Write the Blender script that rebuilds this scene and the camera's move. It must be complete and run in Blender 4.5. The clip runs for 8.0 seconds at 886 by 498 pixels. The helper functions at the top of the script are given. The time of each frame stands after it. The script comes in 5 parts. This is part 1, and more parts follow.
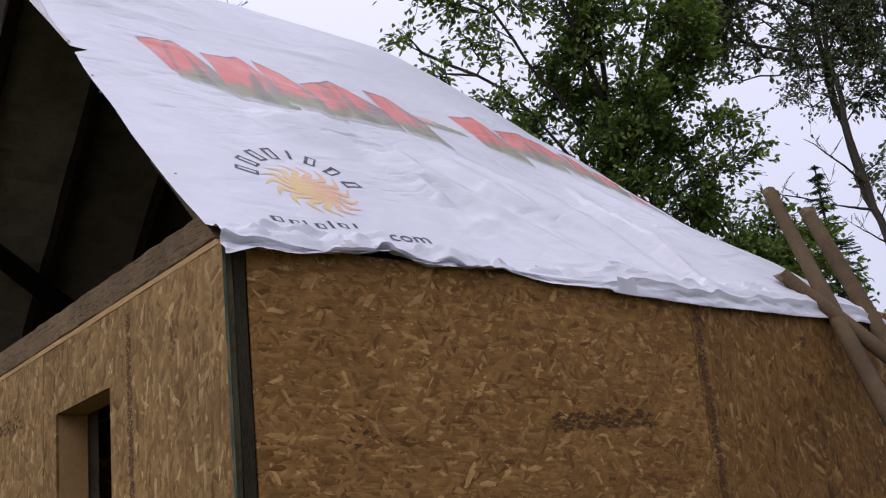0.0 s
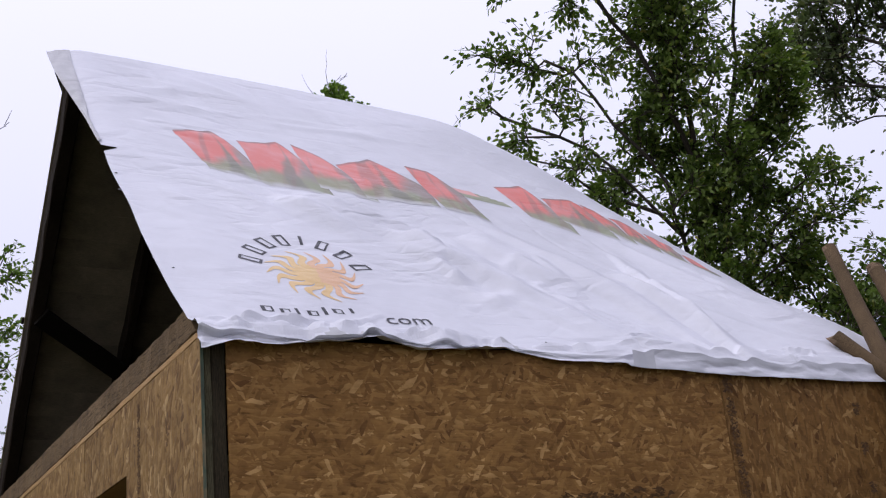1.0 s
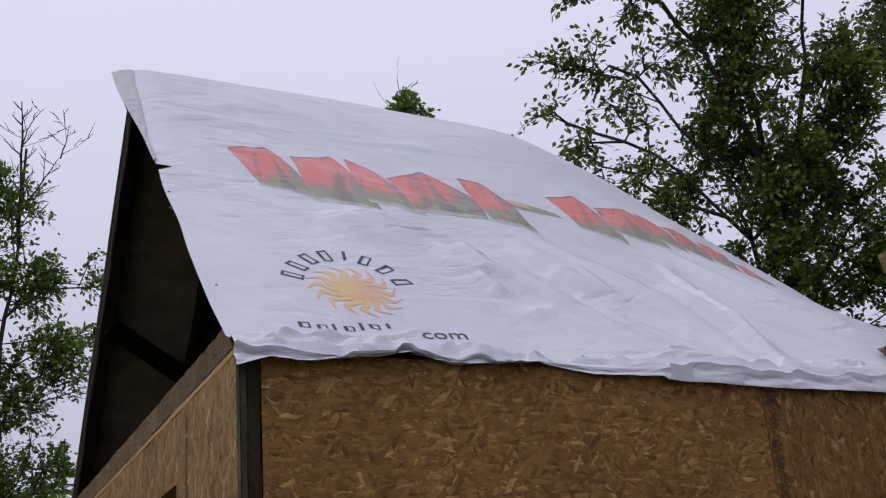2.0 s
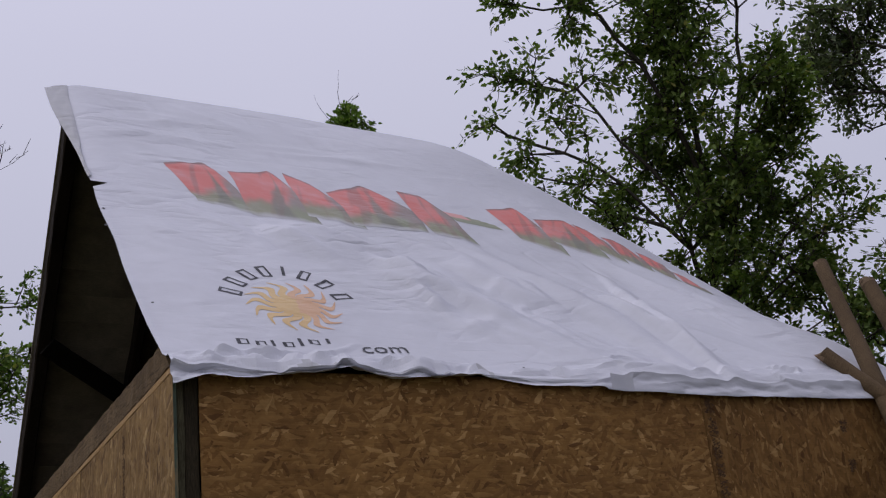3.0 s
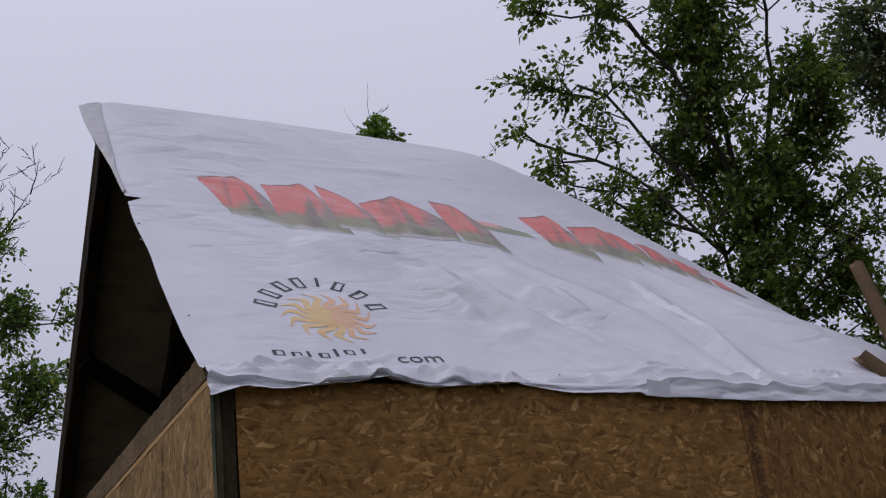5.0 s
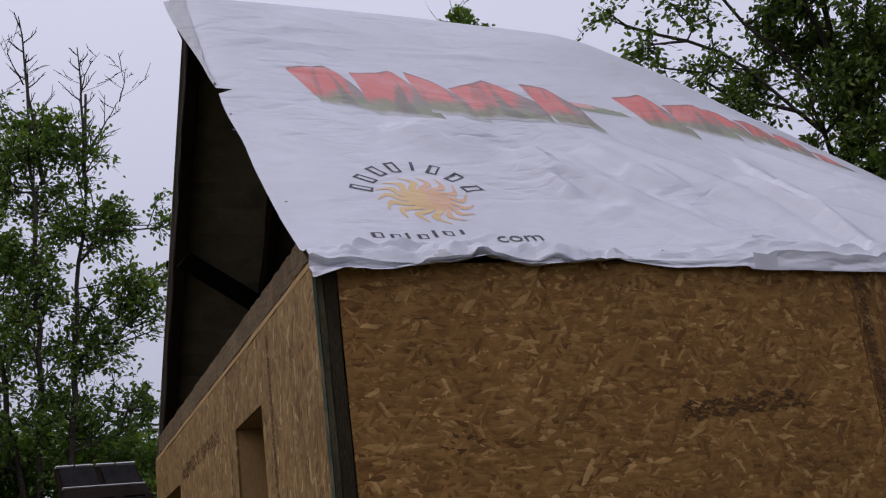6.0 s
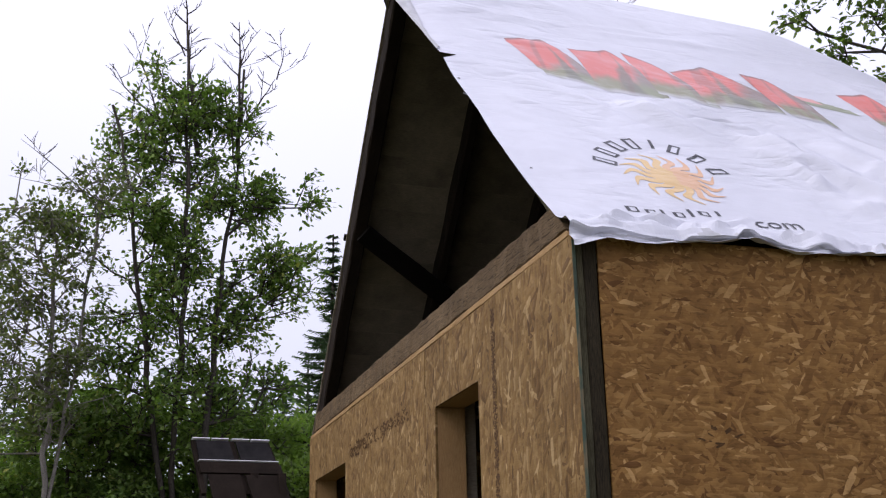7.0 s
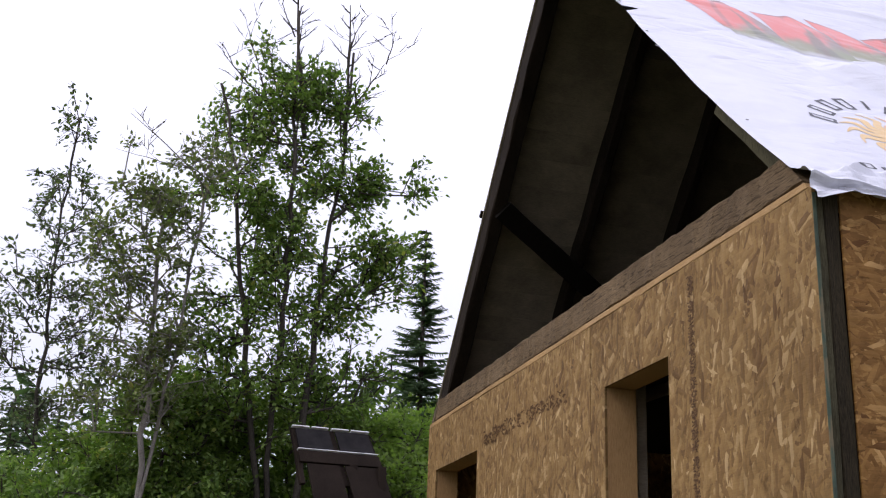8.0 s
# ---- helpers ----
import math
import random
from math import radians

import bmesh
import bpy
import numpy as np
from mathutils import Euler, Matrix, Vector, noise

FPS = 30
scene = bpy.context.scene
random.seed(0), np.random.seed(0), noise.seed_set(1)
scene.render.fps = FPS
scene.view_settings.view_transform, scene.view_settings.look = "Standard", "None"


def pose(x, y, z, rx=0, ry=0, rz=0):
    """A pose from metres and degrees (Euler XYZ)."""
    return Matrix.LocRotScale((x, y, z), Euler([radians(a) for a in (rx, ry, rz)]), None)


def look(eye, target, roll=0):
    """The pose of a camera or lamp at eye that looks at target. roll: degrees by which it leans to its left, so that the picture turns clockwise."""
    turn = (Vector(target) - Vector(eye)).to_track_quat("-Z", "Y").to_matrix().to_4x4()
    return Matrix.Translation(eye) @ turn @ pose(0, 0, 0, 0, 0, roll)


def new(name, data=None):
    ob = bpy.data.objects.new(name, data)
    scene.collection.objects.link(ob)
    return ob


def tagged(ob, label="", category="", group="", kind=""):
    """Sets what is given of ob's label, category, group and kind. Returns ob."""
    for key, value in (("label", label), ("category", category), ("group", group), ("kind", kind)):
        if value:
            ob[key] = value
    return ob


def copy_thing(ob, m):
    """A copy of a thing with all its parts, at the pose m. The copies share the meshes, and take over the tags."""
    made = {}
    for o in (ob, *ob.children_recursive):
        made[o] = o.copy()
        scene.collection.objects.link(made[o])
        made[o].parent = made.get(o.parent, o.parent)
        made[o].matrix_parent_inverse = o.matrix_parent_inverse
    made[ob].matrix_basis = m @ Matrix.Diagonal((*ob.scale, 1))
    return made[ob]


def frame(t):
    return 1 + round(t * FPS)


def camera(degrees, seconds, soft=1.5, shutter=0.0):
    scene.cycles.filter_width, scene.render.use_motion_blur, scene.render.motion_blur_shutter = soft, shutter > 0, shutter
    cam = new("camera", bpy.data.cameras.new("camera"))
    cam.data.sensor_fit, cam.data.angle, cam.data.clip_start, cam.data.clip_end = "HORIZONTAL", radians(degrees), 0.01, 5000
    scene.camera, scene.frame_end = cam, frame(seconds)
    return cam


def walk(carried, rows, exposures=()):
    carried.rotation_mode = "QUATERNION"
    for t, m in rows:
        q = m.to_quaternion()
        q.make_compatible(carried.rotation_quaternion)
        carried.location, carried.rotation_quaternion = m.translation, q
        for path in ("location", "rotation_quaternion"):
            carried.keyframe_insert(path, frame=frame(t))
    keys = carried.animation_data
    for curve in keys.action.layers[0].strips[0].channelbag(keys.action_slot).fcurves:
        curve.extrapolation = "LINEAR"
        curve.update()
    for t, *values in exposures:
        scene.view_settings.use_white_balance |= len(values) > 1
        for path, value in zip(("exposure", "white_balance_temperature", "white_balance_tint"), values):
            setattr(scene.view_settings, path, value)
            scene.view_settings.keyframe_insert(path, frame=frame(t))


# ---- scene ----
cam = camera(41.5, 8.0, 1.2)
PATH = [
    (0, (-1.914, -3.677, 1.538), (-0.715, -2.179, 2.104), -6.0),
    (0.3, (-1.742, -3.855, 1.55), (-0.644, -2.285, 2.124), -6.2),
    (0.5, (-1.606, -3.932, 1.564), (-0.536, -2.345, 2.143), -6.1),
    (0.7, (-1.476, -3.999, 1.594), (-0.409, -2.415, 2.186), -5.5),
    (1, (-1.318, -4.097, 1.589), (-0.364, -2.475, 2.266), -5.8),
    (1.2, (-1.226, -4.151, 1.581), (-0.36, -2.455, 2.193), -5.2),
    (1.5, (-1.156, -4.243, 1.611), (-0.34, -2.524, 2.229), -4.9),
    (1.8, (-1.134, -4.281, 1.605), (-0.297, -2.588, 2.263), -5.9),
    (2, (-1.14, -4.313, 1.61), (-0.328, -2.619, 2.297), -4.6),
    (2.2, (-1.134, -4.314, 1.623), (-0.311, -2.637, 2.338), -5.0),
    (3.3, (-1.109, -4.313, 1.607), (-0.203, -2.673, 2.306), -6.6),
    (3.5, (-1.133, -4.315, 1.602), (-0.233, -2.676, 2.314), -6.7),
    (4, (-1.128, -4.315, 1.614), (-0.253, -2.679, 2.36), -7.5),
    (5.5, (-1.105, -4.289, 1.589), (-0.274, -2.599, 2.262), -6.6),
    (5.8, (-1.095, -4.244, 1.556), (-0.297, -2.516, 2.171), -8.1),
    (6, (-1.138, -4.177, 1.545), (-0.42, -2.403, 2.128), -7.2),
    (6.2, (-1.22, -4.102, 1.566), (-0.578, -2.296, 2.138), -5.1),
    (6.3, (-1.253, -4.068, 1.556), (-0.651, -2.257, 2.158), -4.7),
    (6.5, (-1.385, -3.912, 1.559), (-0.841, -2.09, 2.181), -3.3),
    (6.8, (-1.558, -3.783, 1.514), (-1.007, -1.976, 2.17), -2.2),
    (7, (-1.641, -3.679, 1.517), (-1.07, -1.863, 2.13), -1.3),
    (7.3, (-1.758, -3.537, 1.474), (-1.232, -1.715, 2.11), 1.0),
    (7.5, (-1.806, -3.398, 1.429), (-1.271, -1.585, 2.082), -0.3),
    (7.7, (-1.909, -3.255, 1.463), (-1.353, -1.442, 2.1), -1.3),
    (8, (-2.002, -3.086, 1.427), (-1.532, -1.249, 2.062), 2.0),
]
EXPOSURES = [(0.0, -0.05), (0.3, 0.13), (0.7, 0.11), (1.0, -0.02), (1.2, -0.12), (1.5, -0.18), (2.2, -0.51), (3.5, -0.7), (5.5, -0.68), (5.8, -0.68), (6.0, -0.53), (6.5, 0.01), (7.2, 0.22), (8.0, 0.37)]
walk(cam, [(t, look(eye, target, roll)) for t, eye, target, roll in PATH], EXPOSURES)

# ---- sky and light: an even overcast ----
SUN_AZ, SUN_EL = 262.0, 42.0
world = bpy.data.worlds.new("overcast")
scene.world = world
world.use_nodes = True
wn, wl = world.node_tree.nodes, world.node_tree.links
wn.clear()
sky = wn.new("ShaderNodeTexSky")
sky.sky_type, sky.sun_disc = "NISHITA", False
sky.sun_elevation, sky.sun_rotation = radians(SUN_EL), radians(SUN_AZ)
sky.air_density, sky.dust_density = 1.0, 3.0
bg_sky, bg_cloud, add_bg, out = wn.new("ShaderNodeBackground"), wn.new("ShaderNodeBackground"), wn.new("ShaderNodeAddShader"), wn.new("ShaderNodeOutputWorld")
bg_sky.inputs["Strength"].default_value = 0.03
cloud_map, cloud_noise, cloud_ramp = wn.new("ShaderNodeTexCoord"), wn.new("ShaderNodeTexNoise"), wn.new("ShaderNodeValToRGB")
cloud_noise.inputs["Scale"].default_value = 1.6
cloud_noise.inputs["Detail"].default_value = 3.0
cloud_ramp.color_ramp.elements[0].color = (0.79, 0.77, 0.965, 1)
cloud_ramp.color_ramp.elements[1].color = (0.88, 0.865, 1.06, 1)
wl.new(cloud_map.outputs["Generated"], cloud_noise.inputs["Vector"])
wl.new(cloud_noise.outputs["Fac"], cloud_ramp.inputs["Fac"])
split, lift, level, shade = wn.new("ShaderNodeSeparateXYZ"), wn.new("ShaderNodeMath"), wn.new("ShaderNodeMath"), wn.new("ShaderNodeVectorMath")
wl.new(cloud_map.outputs["Generated"], split.inputs[0])
lift.operation, lift.inputs[1].default_value = "MAXIMUM", 0.0
wl.new(split.outputs["Z"], lift.inputs[0])
level.operation = "MULTIPLY_ADD"           # overcast: three times as bright overhead as at the horizon
level.inputs[1].default_value, level.inputs[2].default_value = 0.98, 0.62
wl.new(lift.outputs[0], level.inputs[0])
shade.operation = "SCALE"
wl.new(cloud_ramp.outputs["Color"], shade.inputs[0])
wl.new(level.outputs[0], shade.inputs["Scale"])
wl.new(shade.outputs[0], bg_cloud.inputs["Color"])
bg_cloud.inputs["Strength"].default_value = 0.95
wl.new(sky.outputs["Color"], bg_sky.inputs["Color"])
wl.new(bg_sky.outputs[0], add_bg.inputs[0])
wl.new(bg_cloud.outputs[0], add_bg.inputs[1])
wl.new(add_bg.outputs[0], out.inputs["Surface"])
sun_data = bpy.data.lights.new("sun", "SUN")
sun_data.energy, sun_data.angle, sun_data.color = 1.15, radians(24), (1.0, 0.98, 0.96)
sun = new("sun", sun_data)
sun_dir = Vector((math.sin(radians(SUN_AZ)) * math.cos(radians(SUN_EL)), math.cos(radians(SUN_AZ)) * math.cos(radians(SUN_EL)), math.sin(radians(SUN_EL))))
sun.matrix_world = look(sun_dir * 30, (0, 0, 0))


# ---- materials ----
def material(name, rough=0.8, metal=0.0, gloss=0.12):
    m = bpy.data.materials.new(name)
    m.use_nodes = True
    b = m.node_tree.nodes["Principled BSDF"]
    b.inputs["Roughness"].default_value, b.inputs["Metallic"].default_value = rough, metal
    b.inputs["Specular IOR Level"].default_value = gloss
    return m, m.node_tree.nodes, m.node_tree.links, b


def ramp(n, l, source, stops):
    r = n.new("ShaderNodeValToRGB")
    while len(r.color_ramp.elements) < len(stops):
        r.color_ramp.elements.new(0.5)
    for e, (p, c) in zip(r.color_ramp.elements, stops):
        e.position, e.color = p, (*c, 1)
    l.new(source, r.inputs["Fac"])
    return r.outputs["Color"]


def math_node(n, l, op, a, b=None):
    m = n.new("ShaderNodeMath")
    m.operation = op
    for i, v in enumerate((a, b)):
        if v is None:
            continue
        if isinstance(v, (int, float)):
            m.inputs[i].default_value = v
        else:
            l.new(v, m.inputs[i])
    return m.outputs[0]


def mix(n, l, fac, a, b, kind="MIX"):
    m = n.new("ShaderNodeMix")
    m.data_type, m.blend_type = "RGBA", kind
    for i, v in ((0, fac), (6, a), (7, b)):
        if isinstance(v, (int, float)):
            m.inputs[i].default_value = v
        elif isinstance(v, tuple):
            m.inputs[i].default_value = (*v, 1)
        else:
            l.new(v, m.inputs[i])
    return m.outputs[2]


def mapped(n, l, scale=(1, 1, 1), turn=(0, 0, 0), shift=(0, 0, 0), vary=0.0):
    c, m = n.new("ShaderNodeTexCoord"), n.new("ShaderNodeMapping")
    m.inputs["Scale"].default_value, m.inputs["Location"].default_value = scale, shift
    m.inputs["Rotation"].default_value = [radians(a) for a in turn]
    source = c.outputs["Object"]
    if vary:
        info, v, a = n.new("ShaderNodeObjectInfo"), n.new("ShaderNodeVectorMath"), n.new("ShaderNodeVectorMath")
        v.operation, v.inputs[1].default_value = "SCALE", (0, 0, 0)
        v.inputs[0].default_value = (vary, vary * 0.7, vary * 1.3)
        l.new(info.outputs["Random"], v.inputs["Scale"])
        l.new(source, a.inputs[0])
        l.new(v.outputs[0], a.inputs[1])
        source = a.outputs[0]
    l.new(source, m.inputs["Vector"])
    return m.outputs["Vector"]


def noise_tex(n, l, vector, scale, detail=4.0, rough=0.55, warp=0.0):
    t = n.new("ShaderNodeTexNoise")
    t.inputs["Scale"].default_value, t.inputs["Detail"].default_value = scale, detail
    t.inputs["Roughness"].default_value, t.inputs["Distortion"].default_value = rough, warp
    l.new(vector, t.inputs["Vector"])
    return t.outputs["Fac"]


def bump(n, l, b, height, strength, distance=0.002):
    u = n.new("ShaderNodeBump")
    u.inputs["Strength"].default_value, u.inputs["Distance"].default_value = strength, distance
    l.new(height, u.inputs["Height"])
    l.new(u.outputs["Normal"], b.inputs["Normal"])


def osb(name, axis, long_way, tint=(1, 1, 1), light=1.0, coarse=1.0):
    """Pressed strand board. axis: the panel's normal (x or y); long_way: degrees of the strands' main lay from level."""
    m, n, l, b = material(name, 0.66)
    tone, height = None, None
    layers = ((0, 1.0, 0.0), (13, 0.9, 0.5), (-11, 1.1, 0.5), (31, 0.9, 0.56), (-27, 1.0, 0.58), (62, 0.85, 0.80), (-58, 0.9, 0.78), (4, 0.8, 0.74))
    for k, (off, size, weight) in enumerate(layers):
        a, size = long_way + off, size * coarse
        turn = (0, -a, 0) if axis == "y" else (a, 0, 0)
        vec = mapped(n, l, (1, 1, 1), turn, (3.1 * k, 1.7 * k, 2.3 * k), 11.0)
        warp = n.new("ShaderNodeTexNoise")
        warp.inputs["Scale"].default_value, warp.inputs["Detail"].default_value = 22.0, 3.0
        l.new(vec, warp.inputs["Vector"])
        sub, sc, ad = n.new("ShaderNodeVectorMath"), n.new("ShaderNodeVectorMath"), n.new("ShaderNodeVectorMath")
        sub.operation, sub.inputs[1].default_value = "SUBTRACT", (0.5, 0.5, 0.5)
        sc.operation, sc.inputs["Scale"].default_value = "SCALE", 0.019
        l.new(warp.outputs["Color"], sub.inputs[0])
        l.new(sub.outputs[0], sc.inputs[0])
        l.new(vec, ad.inputs[0])
        l.new(sc.outputs[0], ad.inputs[1])
        st = n.new("ShaderNodeMapping")
        st.inputs["Scale"].default_value = (11.5 / size, 0.01, 46 / size) if axis == "y" else (0.01, 11.5 / size, 46 / size)
        l.new(ad.outputs[0], st.inputs["Vector"])
        v = n.new("ShaderNodeTexVoronoi")
        v.distance = "MINKOWSKI"
        v.inputs["Exponent"].default_value = 2.6
        v.inputs["Scale"].default_value, v.inputs["Randomness"].default_value = 1.0, 1.0
        l.new(st.outputs[0], v.inputs["Vector"])
        sep = n.new("ShaderNodeSeparateColor")
        l.new(v.outputs["Color"], sep.inputs[0])
        cell, pick, dist = sep.outputs[0], sep.outputs[1], v.outputs["Distance"]
        if tone is None:
            tone, height = cell, math_node(n, l, "SUBTRACT", 0.6, dist)
        else:
            seen_on = math_node(n, l, "GREATER_THAN", pick, weight)
            mt, mh = n.new("ShaderNodeMix"), n.new("ShaderNodeMix")
            l.new(seen_on, mt.inputs[0])
            l.new(tone, mt.inputs[2])
            l.new(cell, mt.inputs[3])
            l.new(seen_on, mh.inputs[0])
            l.new(height, mh.inputs[2])
            l.new(math_node(n, l, "SUBTRACT", 0.8 + 0.1 * k, dist), mh.inputs[3])
            tone, height = mt.outputs[0], mh.outputs[0]
    fibre_turn = (0, -long_way, 0) if axis == "y" else (long_way, 0, 0)
    fv = mapped(n, l, (12, 200, 200) if axis == "y" else (200, 12, 200), fibre_turn, (0, 0, 0), 7.0)
    fibre = noise_tex(n, l, fv, 1.0, 3.0)
    big = noise_tex(n, l, mapped(n, l, vary=5.0), 1.3, 4.0, 0.6)
    mid = noise_tex(n, l, mapped(n, l, vary=6.0), 16.0, 4.0, 0.6)
    spots = noise_tex(n, l, mapped(n, l, (1, 1, 2.2) if long_way < 45 else (1.6, 1.6, 1), vary=9.0), 9.0, 5.0, 0.65)
    col = ramp(n, l, tone, [(0.0, (0.115, 0.055, 0.017)), (0.05, (0.155, 0.078, 0.024)), (0.25, (0.190, 0.100, 0.031)), (0.6, (0.225, 0.121, 0.037)), (0.88, (0.270, 0.152, 0.051)), (0.95, (0.33, 0.195, 0.072)), (1.0, (0.42, 0.26, 0.105))])
    col = mix(n, l, 0.30, col, ramp(n, l, fibre, [(0.3, (0.62, 0.57, 0.50)), (0.7, (1.25, 1.22, 1.18))]), "MULTIPLY")
    col = mix(n, l, 0.55, col, ramp(n, l, mid, [(0.35, (0.72, 0.68, 0.62)), (0.65, (1.18, 1.17, 1.14))]), "MULTIPLY")
    col = mix(n, l, 0.7, col, ramp(n, l, big, [(0.3, (0.74, 0.70, 0.64)), (0.65, (1.12, 1.10, 1.06))]), "MULTIPLY")
    col = mix(n, l, 0.75, col, ramp(n, l, spots, [(0.30, (0.36, 0.30, 0.24)), (0.42, (1, 1, 1))]), "MULTIPLY")
    col = mix(n, l, 1.0, col, tuple(0.94 * light * t for t in tint), "MULTIPLY")
    l.new(col, b.inputs["Base Color"])
    bump(n, l, b, math_node(n, l, "ADD", height, math_node(n, l, "MULTIPLY", fibre, 0.3)), 0.7, 0.004)
    return m


def wood(name, dark, light, way=(1, 1, 1), rough=0.8, stain=0.6, crack=0.0):
    """Sawn timber; way: small along the grain."""
    m, n, l, b = material(name, rough)
    v = mapped(n, l, way, vary=13.0)
    grain, soft = noise_tex(n, l, v, 30.0, 6.0, 0.6, 0.6), noise_tex(n, l, mapped(n, l, vary=4.0), 3.0, 5.0, 0.65)
    col = ramp(n, l, grain, [(0.28, dark), (0.72, light)])
    col = mix(n, l, stain, col, ramp(n, l, soft, [(0.35, (0.45, 0.43, 0.42)), (0.62, (1.1, 1.08, 1.05))]), "MULTIPLY")
    if crack:                        # thin dark drying cracks and a few knots along the grain
        lines = noise_tex(n, l, mapped(n, l, tuple(0.22 * k for k in way), vary=3.0), 9.0, 3.0, 0.5, 0.3)
        col = mix(n, l, crack, col, ramp(n, l, lines, [(0.40, (1, 1, 1)), (0.425, (0.18, 0.16, 0.15)), (0.45, (1, 1, 1)), (0.53, (1, 1, 1)), (0.545, (0.22, 0.2, 0.18)), (0.56, (1, 1, 1))]), "MULTIPLY")
    l.new(col, b.inputs["Base Color"])
    bump(n, l, b, grain, 0.6, 0.004)
    return m


def creases(n, l):
    """Relief of sharp little folds, drawn out along the slope and gathered in patches."""
    total = None
    for k, (stretch, scale, turn, gain) in enumerate((((1.0, 2.6, 2.6), 1.6, 34, 1.25), ((1.0, 2.4, 2.4), 4.2, 42, 0.42))):
        vec = mapped(n, l, stretch, (0, 0, turn), (1.3 * k, 2.1 * k, 0.4 * k))
        warp, sc, ad = n.new("ShaderNodeTexNoise"), n.new("ShaderNodeVectorMath"), n.new("ShaderNodeVectorMath")
        warp.inputs["Scale"].default_value, warp.inputs["Detail"].default_value = 1.7, 4.0
        l.new(vec, warp.inputs["Vector"])
        sc.operation, sc.inputs["Scale"].default_value = "SCALE", 0.55
        l.new(warp.outputs["Color"], sc.inputs[0])
        l.new(vec, ad.inputs[0])
        l.new(sc.outputs[0], ad.inputs[1])
        v = n.new("ShaderNodeTexVoronoi")
        v.feature, v.inputs["Scale"].default_value = "DISTANCE_TO_EDGE", scale
        l.new(ad.outputs[0], v.inputs["Vector"])
        edge = math_node(n, l, "MINIMUM", v.outputs["Distance"], 0.16)
        patch = ramp(n, l, noise_tex(n, l, mapped(n, l, (1, 1, 1), (0, 0, 0), (4.0 * k, 1, 2)), 1.6, 3.0), [(0.46, (0.03, 0.03, 0.03)), (0.64, (1, 1, 1))])
        h = math_node(n, l, "MULTIPLY", math_node(n, l, "MULTIPLY", edge, patch), gain * 5.0)
        total = h if total is None else math_node(n, l, "ADD", total, h)
    return total


def cloth(name, colour, stain=(0.80, 0.80, 0.80), rough=0.42, through_light=0.0):
    m, n, l, b = material(name, rough, 0.0, 0.35)
    v = mapped(n, l)
    large, small = noise_tex(n, l, v, 1.1, 5.0, 0.62, 0.8), noise_tex(n, l, mapped(n, l, (2.0, 5.0, 5.0), (0, 0, 32)), 2.2, 6.0, 0.62, 1.6)
    weave = noise_tex(n, l, v, 260.0, 2.0)
    col = mix(n, l, 0.5, colour, ramp(n, l, large, [(0.3, stain), (0.6, (1.04, 1.04, 1.04))]), "MULTIPLY")
    col = mix(n, l, 0.16, col, ramp(n, l, small, [(0.35, stain), (0.55, (1.02, 1.02, 1.02))]), "MULTIPLY")
    l.new(col, b.inputs["Base Color"])
    h = math_node(n, l, "ADD", math_node(n, l, "MULTIPLY", small, 0.22), math_node(n, l, "MULTIPLY", weave, 0.05))
    h = math_node(n, l, "ADD", h, creases(n, l))
    bump(n, l, b, h, 0.6, 0.014)
    return m


def leafy(name, dark, light, yellow, thin=0.33):
    """Leaves, tinted one by one, that let some light through."""
    m, n, l, b = material(name, 0.6, 0.0, 0.2)
    geo = n.new("ShaderNodeNewGeometry")
    r = geo.outputs["Random Per Island"]
    patch = noise_tex(n, l, mapped(n, l), 1.1, 3.0)
    col = ramp(n, l, r, [(0.0, dark), (0.75, light), (0.94, light), (1.0, yellow)])
    col = mix(n, l, 0.6, col, ramp(n, l, patch, [(0.35, (0.65, 0.70, 0.6)), (0.65, (1.2, 1.15, 1.1))]), "MULTIPLY")
    l.new(col, b.inputs["Base Color"])
    tr, ad, o = n.new("ShaderNodeBsdfTranslucent"), n.new("ShaderNodeMixShader"), n["Material Output"]
    l.new(mix(n, l, 1.0, col, (1.2, 1.5, 0.6), "MULTIPLY"), tr.inputs["Color"])
    ad.inputs[0].default_value = thin
    l.new(b.outputs[0], ad.inputs[1])
    l.new(tr.outputs[0], ad.inputs[2])
    l.new(ad.outputs[0], o.inputs["Surface"])
    return m


def plain(name, colour, rough=0.7, vary=0.35, scale=6.0, metal=0.0):
    m, n, l, b = material(name, rough, metal)
    f = noise_tex(n, l, mapped(n, l), scale, 6.0, 0.65)
    lo, hi = tuple(c * (1 - vary) for c in colour), tuple(min(1, c * (1 + vary)) for c in colour)
    l.new(ramp(n, l, f, [(0.3, lo), (0.7, hi)]), b.inputs["Base Color"])
    bump(n, l, b, f, 0.3, 0.004)
    return m


# gable boards paler; upright boards dimmed in colour for lens falloff at the right
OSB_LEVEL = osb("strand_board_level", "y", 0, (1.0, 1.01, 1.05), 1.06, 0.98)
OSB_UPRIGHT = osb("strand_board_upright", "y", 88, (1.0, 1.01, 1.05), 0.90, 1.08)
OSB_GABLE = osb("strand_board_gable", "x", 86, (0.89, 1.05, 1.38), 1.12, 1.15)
BEAM = wood("weathered_beam", (0.055, 0.037, 0.019), (0.215, 0.152, 0.088), (20, 1.0, 20), 0.85, 0.6, 0.85)
POST_DARK = wood("dark_post", (0.008, 0.007, 0.004), (0.052, 0.040, 0.022), (12, 12, 1), 0.8)
POST_GREY = wood("grey_post", (0.028, 0.026, 0.014), (0.105, 0.095, 0.055), (12, 12, 1), 0.85)
